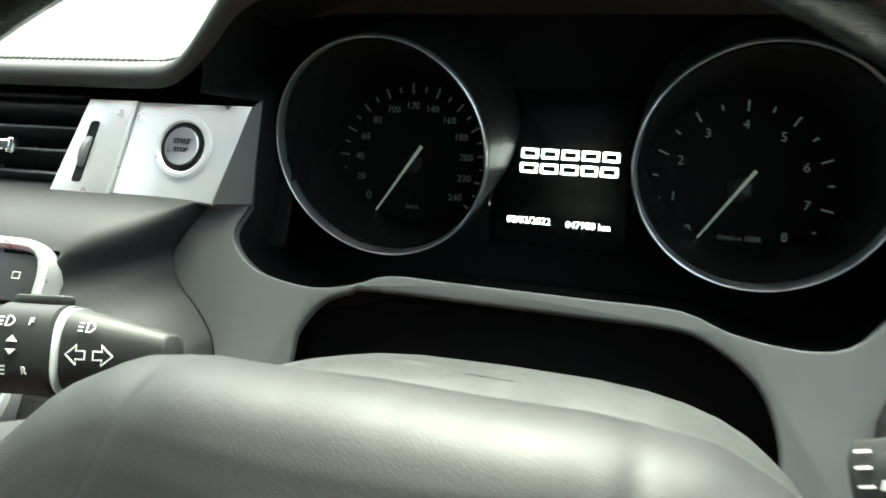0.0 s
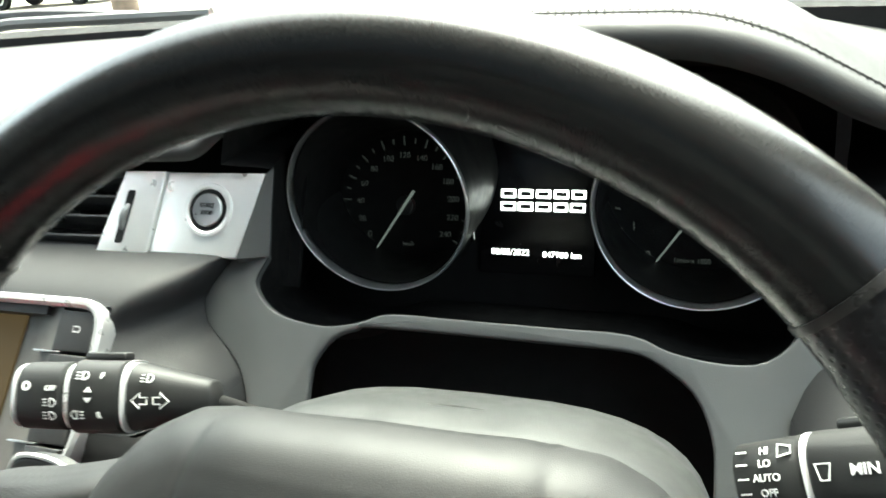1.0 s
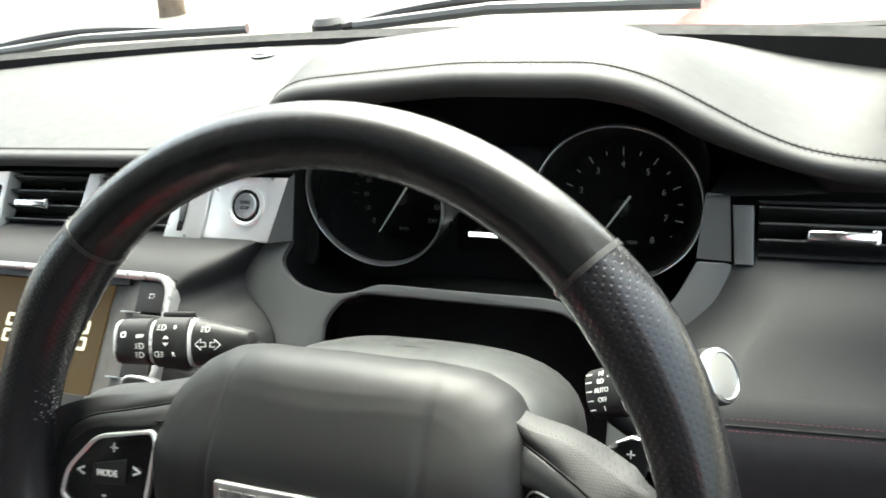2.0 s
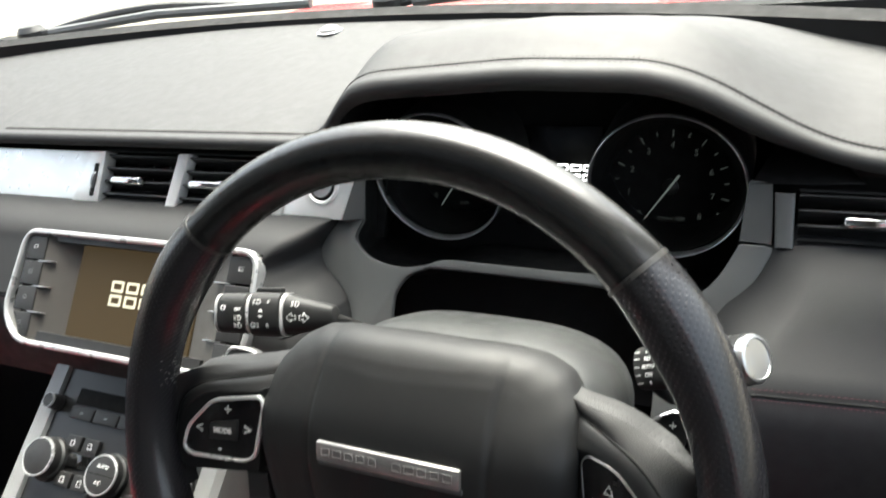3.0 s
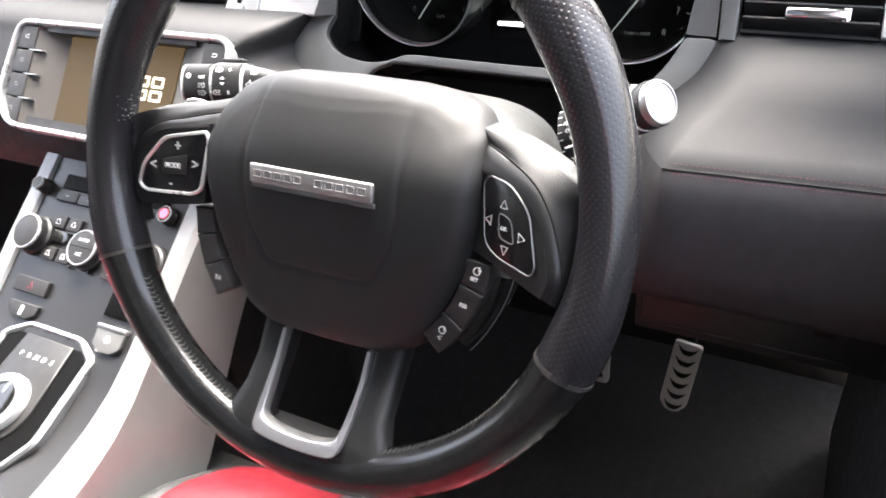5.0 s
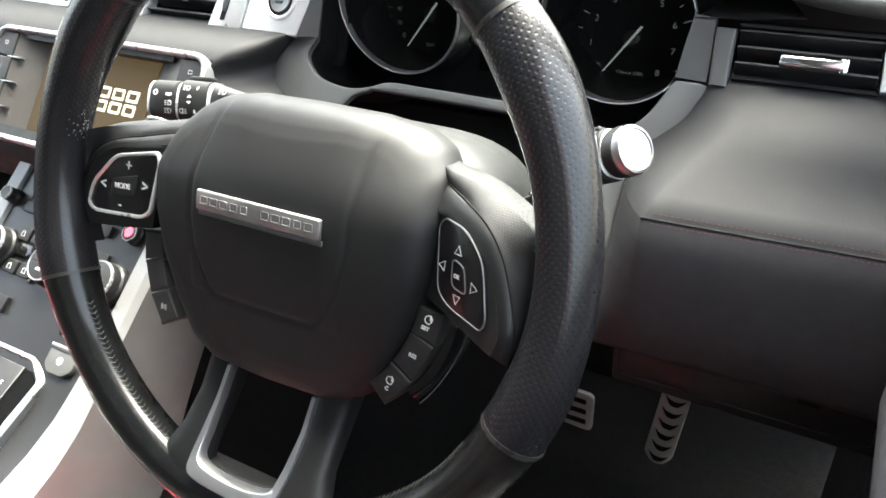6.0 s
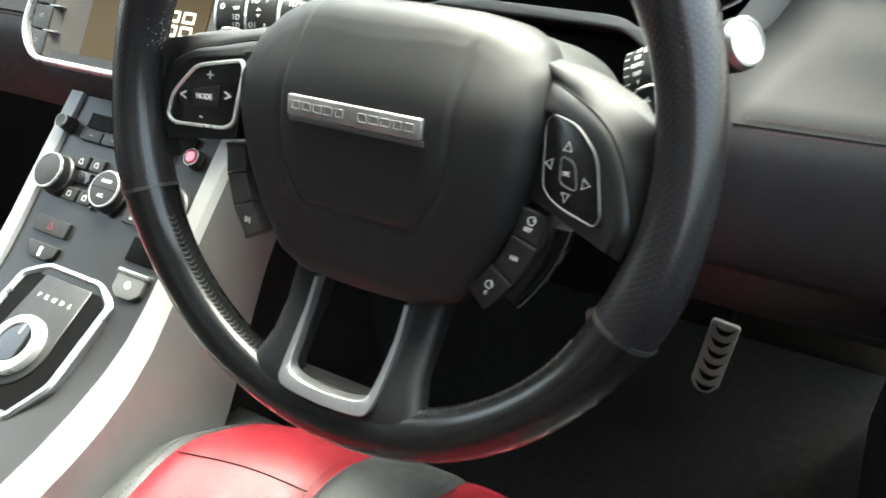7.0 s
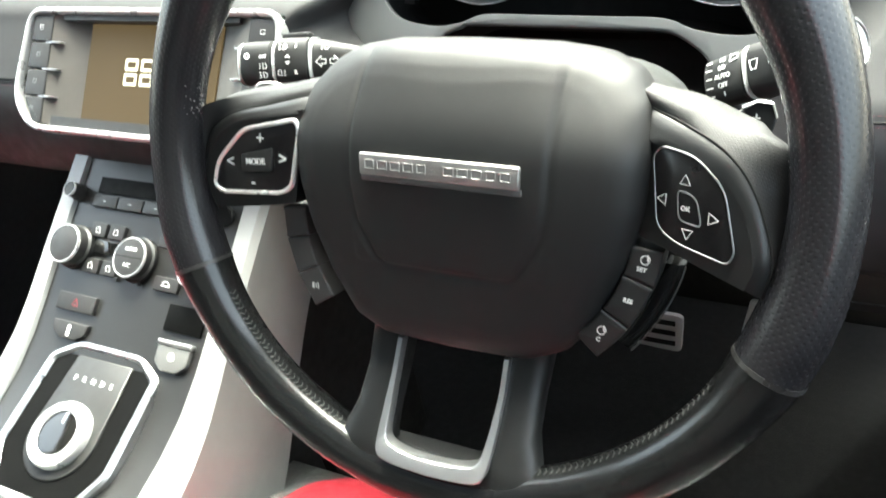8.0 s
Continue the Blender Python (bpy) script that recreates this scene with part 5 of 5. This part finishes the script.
for sgn in (-1, 1):
    part("rail", rail(sgn), RAIL, console, "broad satin silver rail", 40)
part("console_base", box(0.20, 0.9, 0.38, (-0.364, -0.35, 0.48), 0.01), DEEP, console)
part("console_nose", box(0.22, 0.20, 0.45, (-0.364, 0.20, 0.56), 0.01), DEEP, console)
# solid black block put in for the shade under the screen
part("shadow_gap", box(0.235, 0.05, 0.05, (-0.364, 0.178, 0.868), 0.005), DEEP, console)


def on_con(s, x=0.0, z=0.0):
    return con(s) @ Matrix.Translation((x, 0, z))


def knob(s, x, r, h, label, marks=()):
    k = thing("rotary_knob", label, "knob", on_con(s, x), group="climate knobs")
    part("skirt", lathe([(r * 1.14, 0), (r * 1.12, h * 0.25), (r * 1.02, h * 0.35)], 36), BLACK, k)
    part("grip", lathe([(r * 1.02, 0), (r, h * 0.86)], 48), BUTTON, k, "dark ribbed side")
    part("rim", lathe([(r, h * 0.84), (r * 0.99, h * 0.98), (r * 0.965, h * 1.02), (r * 0.915, h * 1.02), (r * 0.90, h * 0.9)], 48), FRAME, k, "bright metal rim")
    part("cap", lathe([(r * 0.91, h * 0.6), (r * 0.91, h * 0.97), (r * 0.85, h * 1.0), (0.0005, h * 1.0)], 36), BUTTON, k)
    for y, t in marks:
        lettering(t, 0.0050, Matrix.Translation((0, y, h * 1.01)), WHITE, k)
    if marks:
        part("split", box(r * 1.7, 0.0008, 0.0006, (0, 0, h * 1.0)), DEEP, k)
    return k


knob(0.0785, -0.079, 0.0190, 0.017, "large dark rotary knob with a bright rim")
knob(0.0770, 0.001, 0.0190, 0.013, "rotary knob with a bright rim and two keys on its cap", ((0.0075, "AUTO"), (-0.0075, "A/C")))
knob(0.0785, 0.080, 0.0190, 0.017, "large dark rotary knob with a bright rim")
knob(0.132, -0.099, 0.0075, 0.014, "small dark volume knob with bright rim")
lampk = knob(0.130, 0.083, 0.0085, 0.010, "small knob with a red mark")
part("red_mark", lathe([(0.005, 0.0102), (0.0045, 0.0108), (0.0004, 0.0109)], 16), REDLAMP, lampk, "bright red mark")


def key_on(name, outline, s, x, z0, z1, mat, label, category="button"):
    ob = thing(name, label, category, on_con(s, x), group="console buttons")
    part("cap", prism(rounded(outline, 0.0015), z0, z1, 0.0009), mat, ob)
    return ob


def rect(w, h):
    return [(-w / 2, -h / 2), (w / 2, -h / 2), (w / 2, h / 2), (-w / 2, h / 2)]


slot = thing("disc_slot", "dark recessed slot above the climate knobs", "slot", on_con(0.143, 0.0))
part("mouth", box(0.15, 0.016, 0.004, (0, 0, 0.0), 0.001), DEEP, slot)
for k in range(4):
    b = key_on("climate_button", rect(0.031, 0.012), 0.1265, -0.060 + 0.0325 * k, -0.002, 0.0035, BUTTON, "small dark climate button")
    part("symbol", box(0.004, 0.0012, 0.0003, (0, 0, 0.0036)), DIAL, b)
for x in (-0.057, -0.034):
    for s, w in ((0.0985, 1), (0.064, 1)):
        b = key_on("climate_button", rect(0.019, 0.014), s, x + (0.004 if s < 0.08 else 0), -0.002, 0.0025, BUTTON, "small dark climate button with a symbol")
        part("symbol", moved(band([(-0.003, -0.003), (0.003, -0.003), (0.0012, 0.003), (-0.003, 0.002)], 0.0008, 0, 0.0003, 0.0001), Matrix.Translation((0, 0, 0.0025))), WHITE, b)
for x in (0.030, 0.055):
    b = key_on("climate_button", rect(0.020, 0.013), 0.0985, x, -0.002, 0.0025, BUTTON, "small dark climate button")
win = thing("climate_display", "small black climate display", "display", on_con(0.083, -0.043))
part("window", box(0.03, 0.013, 0.002, (0, 0, 0), 0.001), GLOSS, win)
b = key_on("climate_button", rect(0.028, 0.013), 0.0600, 0.042, -0.002, 0.0025, BUTTON, "small dark recirculation button")
part("symbol", moved(band([(-0.005, -0.002), (0.005, -0.002), (0.004, 0.001), (0.002, 0.0028), (-0.002, 0.0028), (-0.004, 0.001)], 0.0009, 0, 0.0003, 0.0001), Matrix.Translation((0, 0, 0.0025))), WHITE, b)
for x in (-0.018, 0.010):
    part("pin", moved(lathe([(0.0022, 0), (0.0022, 0.002), (0.0004, 0.0026)], 12), on_con(0.056, x)), BUTTON, console)
hz = key_on("hazard_button", rect(0.048, 0.0165), 0.0270, -0.056, -0.002, 0.003, BUTTON, "dark hazard light button with a red triangle")
part("triangle", moved(band([(-0.004, -0.0032), (0.004, -0.0032), (0, 0.0042)], 0.001, 0, 0.0003, 0.0001), Matrix.Translation((0, 0, 0.003))), DULLRED, hz)
bt = key_on("belt_lamp_button", [(-0.0225, 0.0075), (0.0225, 0.0075), (0.020, -0.003), (0.010, -0.0085), (-0.010, -0.0085), (-0.021, -0.001)], 0.0015, -0.054, -0.002, 0.0025, BUTTON, "dark button with a pale belt symbol")
part("symbol", moved(joined(lathe([(0.0024, 0), (0.0024, 0.0003), (0.0003, 0.0003)], 12), box(0.004, 0.006, 0.0003, (0, -0.0048, 0.0002))), Matrix.Translation((0, 0.002, 0.0025))), WHITE, bt)
pk = thing("console_pocket", "flat black plate as the shaded recess above the parking brake switch", "recess", on_con(0.033, 0.073))
# near-black plate, its colour standing for the shade in the recess
part("hole", box(0.042, 0.024, 0.003, (0, 0, 0), 0.001), WELL, pk)
ab = thing("parking_brake_switch", "grey parking brake switch with a bright lip", "switch", on_con(0.006, 0.0725))
part("lip", prism(rounded([(-0.019, 0.003), (0.019, 0.003), (0.019, 0.0075), (-0.019, 0.0075)], 0.0015), -0.002, 0.0050, 0.0015), BRUSHED, ab, "bright metal lip")
part("body", prism(rounded([(-0.018, 0.003), (0.018, 0.003), (0.018, -0.012), (0.009, -0.019), (-0.009, -0.019), (-0.018, -0.012)], 0.003), -0.002, 0.0035, 0.0012), material("switch_grey", (0.075, 0.075, 0.075), 0.4), ab)
part("symbol", moved(lathe([(0.0036, 0), (0.0036, 0.0004), (0.0003, 0.0004)], 20), Matrix.Translation((0, -0.006, 0.0033))), WHITE, ab)

gear = thing("gear_selector", "rotary gear selector in a chrome-framed black well", "gear selector", on_con(-0.075))
GB = rounded([(-0.038, 0.071), (0.038, 0.071), (0.066, 0.053), (0.068, -0.035), (0.045, -0.075), (-0.045, -0.075), (-0.068, -0.035), (-0.066, 0.053)], 0.008)
part("chrome_bezel", band(GB, 0.0085, -0.004, 0.0090, 0.0025), BRUSHED, gear, "polished chrome bezel")
part("well", prism([(x * 0.93, y * 0.93) for x, y in GB], -0.012, 0.0056), WELL, gear, "black well")
TG = [(-0.0330, 0.057), (0.0330, 0.057)] + [(0.0385 * math.cos(math.pi * k / 20), -0.014 - 0.0385 * math.sin(math.pi * k / 20)) for k in range(21)]
part("plate", prism(TG, -0.004, 0.0075, 0.0015), material("selector_plate", (0.008, 0.008, 0.008), 0.45), gear, "grey selector plate")
for k, t in enumerate("PRNDS"):
    lettering(t, 0.0066, Matrix.Translation((-0.0215 + 0.0108 * k, 0.036, 0.0077)), WHITE, gear, bold=0.00005)
part("selector_ring", moved(lathe([(0.0295, -0.004), (0.0295, 0.012), (0.0282, 0.0148), (0.0200, 0.0158), (0.0188, 0.0145)], 56, False), Matrix.Translation((0, -0.014, 0))), FRAME, gear, "broad bright ring")
part("selector_cap", moved(lathe([(0.0190, 0.006), (0.0190, 0.0138), (0.017, 0.0142), (0.0004, 0.0138)], 48), Matrix.Translation((0, -0.014, 0))), GLOSS, gear, "glossy black cap")
part("pointer", box(0.0022, 0.012, 0.0008, (0, 0.001, 0.0145)), CHROME, gear)
for x in (-0.058, -0.022, 0.014):
    key_on("console_switch", rect(0.032, 0.020), -0.180, x, -0.002, 0.004, SATIN, "pale grey console switch")

# ---- pedals ----
PED = frame_at((0.158, 0.507, 0.405), (0.99, 0, -0.10), (0.115, 0.10, 0.985))
pedal = thing("accelerator_pedal", "bright metal accelerator pedal with dark rubber grips", "pedal", PED)
po = rounded([(-0.020, 0.062), (0.019, 0.062), (0.019, -0.048), (0.008, -0.066), (-0.008, -0.066), (-0.020, -0.052)], 0.007)
part("plate", prism(po, -0.006, 0.0, 0.0015), SATIN, pedal, "bright metal plate")
for k in range(6):
    v = 0.051 - 0.0205 * k
    g = smooth_path([(-0.014, v + 0.003, 0), (-0.006, v - 0.003, 0), (0.006, v - 0.003, 0), (0.014, v + 0.003, 0)], 4)
    part("rubber_grip", prism([(p.x, p.y + 0.003) for p in g] + [(p.x * 0.7, p.y - 0.005) for p in g[::-1]], -0.001, 0.0016), DEEP, pedal)
part("arm", tube([(0, 0.03, -0.01), (0, 0.10, -0.03), (0, 0.25, -0.02)], 0.008, 8), DEEP, pedal)
BRK = frame_at((0.030, 0.453, 0.444), (1, 0, 0.06), (0, 0.02, 1))
brake = thing("brake_pedal", "bright metal brake pedal with dark rubber grips", "pedal", BRK)
bo = rounded([(-0.042, 0.032), (0.040, 0.032), (0.038, -0.034), (-0.038, -0.030)], 0.010)
part("plate", prism(bo, -0.006, 0.0, 0.0015), SATIN, brake, "bright metal plate")
for k in range(3):
    part("rubber_grip", box(0.060, 0.008, 0.003, (0, 0.018 - 0.018 * k, 0.0003), 0.001), DEEP, brake)
part("arm", tube([(0, 0.02, -0.01), (0, 0.10, -0.03), (0, 0.25, -0.02)], 0.009, 8), DEEP, brake)

# ---- seats ----


def seat_top(u, v):
    """Height of the cushion: u across, v from the front edge backwards."""
    front = 0.055 * (1 - min(v / 0.09, 1)) ** 2
    bol = 0.008 * ease(0.08, 0.17, abs(u)) - 0.06 * ease(0.22, 0.34, abs(u))
    return 0.669 - front + bol - 0.02 * min(v / 0.4, 1)


def seat(cx, front):
    s = thing("front_seat", "red and grey leather front seat", "seat", group="front seats")
    strips = ((-0.320, -0.230, GREY), (-0.230, -0.095, RED), (-0.095, -0.010, GREY), (-0.010, 0.130, RED), (0.130, 0.260, GREY))
    for u0, u1, mat in strips:
        n = 14
        rings = []
        for k in range(n + 1):
            u = u0 + (u1 - u0) * k / n
            edge = 0.004 * (1 - min(k, n - k) / 1.5 if min(k, n - k) < 1.5 else 0)
            ring = [(cx + u, front + 0.02, 0.50), (cx + u, front + 0.012, 0.56)]
            for v in (0.0, 0.008, 0.02, 0.04, 0.065, 0.09, 0.13, 0.18, 0.24, 0.30, 0.36, 0.42, 0.48):
                ring.append((cx + u, front + 0.006 - v - 0.006 * ease(0, 0.02, v) - 0.05 * (u / 0.25) ** 2, seat_top(u, v) - edge))
            ring += [(cx + u, front - 0.50, 0.50)]
            rings.append(ring)
        part("cushion_panel", loft(rings), mat, s, "red leather cushion panel" if mat is RED else "grey leather cushion panel", 50)
    for u in (-0.230, -0.095, -0.010, 0.130):
        for off in (-0.005, 0.005):
            path = [(cx + u + off, front - v - 0.006 * ease(0, 0.02, v) - 0.05 * (u / 0.25) ** 2 + 0.006, seat_top(u + off, v) + 0.0004) for v in [0.02 + 0.02 * k for k in range(22)]]
            part("stitching", stitches(path, 0.003, 0.0015, 0.0003), DTHREAD, s)
    path = []
    for k in range(11):
        u, v = -0.222 + 0.0122 * k, 0.075 + 0.010 * k / 10
        path.append((cx + u, front - v - 0.05 * (u / 0.25) ** 2, seat_top(u, v) - 0.0004))
    part("cross_seam", tube(path, 0.0006, 6), DEEP, s)
    # backrest is unseen; its grey keeps a red cast off the rim
    part("backrest", moved(box(0.50, 0.14, 0.66, (0, 0, 0), 0.05, 4), Matrix.Translation((cx, front - 0.60, 0.92)) @ Matrix.Rotation(radians(-20), 4, "X")), GREY, s, "unseen backrest, grey against red bounce light")
    part("headrest", box(0.26, 0.10, 0.18, (cx, front - 0.80, 1.36), 0.04, 4), GREY, s, "grey leather headrest")
    part("seat_base", box(0.44, 0.42, 0.20, (cx, front - 0.27, 0.42), 0.02), DEEP, s)
    return s


seat(0.035, 0.046)
seat(CX * 2, 0.026)

# ---- outside ----


def wiper(x0, y0, x1, y1, zz):
    w = thing("windscreen_wiper", "grey windscreen wiper lying at the glass foot", "wiper", group="windscreen wipers")
    a, b = Vector((x0, y0, zz)), Vector((x1, y1, zz + 0.012))
    mid = (a + b) / 2 + Vector((0, 0.0, 0.022))
    part("arm", tube(smooth_path([a, a.lerp(mid, 0.5) + Vector((0, 0, 0.006)), mid, mid.lerp(b, 0.6)], 6), 0.006, 8), BUTTON, w)
    part("blade", tube([a.lerp(b, 0.1) + Vector((0, -0.012, 0.006)), mid + Vector((0, -0.012, -0.008)), b + Vector((0, -0.012, 0.004))], 0.007, 8), SOFT, w)
    part("pivot", moved(lathe([(0.022, -0.01), (0.022, 0.01), (0.016, 0.018), (0.0005, 0.02)], 20), Matrix.Translation(a)), BUTTON, w)


wiper(-0.30, 0.655, 0.15, 0.62, 1.098)
wiper(-0.92, 0.60, -0.42, 0.665, 1.092)
card = thing("paper_card", "reddish brown printed card standing on the dash", "card")
part("sheet", moved(box(0.09, 0.0012, 0.07, (0, 0, 0.035)), Matrix.Translation((-0.86, 0.40, 1.073)) @ Matrix.Rotation(radians(28), 4, "Z") @ Matrix.Rotation(radians(-20), 4, "X")), material("brown_card", (0.25, 0.09, 0.08), 0.6, vary=0.4, spot=60), card)


def tree(x, y, h, seed):
    rng = random.Random(seed)
    t = thing("street_tree", "leafy street tree with a pale forked trunk", "tree", group="street trees")
    bark = material("bark", (0.16, 0.12, 0.09), 0.9, bump=0.8, scale=40, vary=0.3, spot=5)
    leaf = material("leaves", (0.07, 0.10, 0.03), 0.6, vary=0.4, spot=2)
    bm = tube(smooth_path([(x, y, -0.1), (x + 0.05, y, 0.5), (x, y + 0.05, 1.2), (x + 0.1, y, 2.0)]), [0.22 - 0.004 * k for k in range(19)], 12)
    tips = []
    for k in range(7):
        a = k * 0.9 + rng.random()
        p = Vector((x + 0.1, y, 1.2 + 0.15 * k))
        q = p + Vector((math.cos(a) * 1.3, math.sin(a) * 1.3, 1.6 + rng.random()))
        bm = joined(bm, tube(smooth_path([p, p.lerp(q, 0.5) + Vector((0, 0, 0.25)), q]), [0.09 - 0.006 * i for i in range(13)], 8))
        tips += [p.lerp(q, 0.6), q]
    part("trunk", bm, bark, t)
    vs, fs = [], []
    for tip in tips:
        for _ in range(160):
            c = tip + Vector((rng.gauss(0, 0.5), rng.gauss(0, 0.5), rng.gauss(0.2, 0.4)))
            u, v = Vector((rng.gauss(0, 1), rng.gauss(0, 1), rng.gauss(0, 1))).normalized() * 0.07, Vector((rng.gauss(0, 1), rng.gauss(0, 1), rng.gauss(0, 1))).normalized() * 0.04
            i = len(vs)
            vs += [c - u, c + v, c + u, c - v]
            fs.append((i, i + 1, i + 2, i + 3))
    me = bpy.data.meshes.new("crown")
    me.from_pydata([tuple(v) for v in vs], [], fs)
    me.materials.append(leaf)
    cr = new("crown", me)
    cr.parent = t
    return t


tree(-8.2, 9.9, 4, 3)


def parked_car(x, y, turn, color, label):
    c = thing("parked_car", label, "car", Matrix.Translation((x, y, 0)) @ Matrix.Rotation(radians(turn), 4, "Z"), group="parked cars")
    prof = [(-2.1, 0.35), (-2.15, 0.6), (-2.0, 0.85), (-1.0, 0.95), (-0.45, 1.4), (0.9, 1.42), (1.6, 1.0), (2.1, 0.92), (2.15, 0.5), (2.1, 0.35)]
    paint = material("car_paint", color, 0.25, coat=0.5, vary=0.03)
    rings = []
    for yy, g in ((-0.86, 0.94), (-0.80, 1.0), (0.80, 1.0), (0.86, 0.94)):
        rings.append([(px, yy * (0.86 if pz > 1.1 else 1), 0.3 + (pz - 0.3) * g) for px, pz in prof])
    part("body", loft(rings), paint, c)
    for yy in (-0.84, 0.84):
        part("side_glass", prism([(-0.85, 1.0), (1.25, 1.02), (0.85, 1.34), (-0.42, 1.33)], -0.01, 0.01), GLOSS, c).matrix_local = Matrix.Translation((0, yy * 0.93, 0)) @ Matrix.Rotation(radians(90), 4, "X")
        for px in (-1.35, 1.35):
            wh = part("wheel", moved(lathe([(0.20, -0.11), (0.31, -0.11), (0.33, -0.08), (0.33, 0.08), (0.31, 0.11), (0.20, 0.11)], 28), Matrix.Translation((px, yy * 0.93, 0.33)) @ Matrix.Rotation(radians(90), 4, "X")), DEEP, c)
            part("rim", moved(lathe([(0.20, -0.10), (0.20, 0.115), (0.05, 0.10), (0.0005, 0.11)], 20), Matrix.Translation((px, yy * 0.93, 0.33)) @ Matrix.Rotation(radians(90 if yy < 0 else -90), 4, "X")), BRUSHED, wh)


parked_car(-13.0, 21.0, 12, (0.03, 0.035, 0.04), "dark parked car across the sunlit ground")
parked_car(-19.0, 20.0, 8, (0.3, 0.3, 0.3), "grey parked car across the sunlit ground")
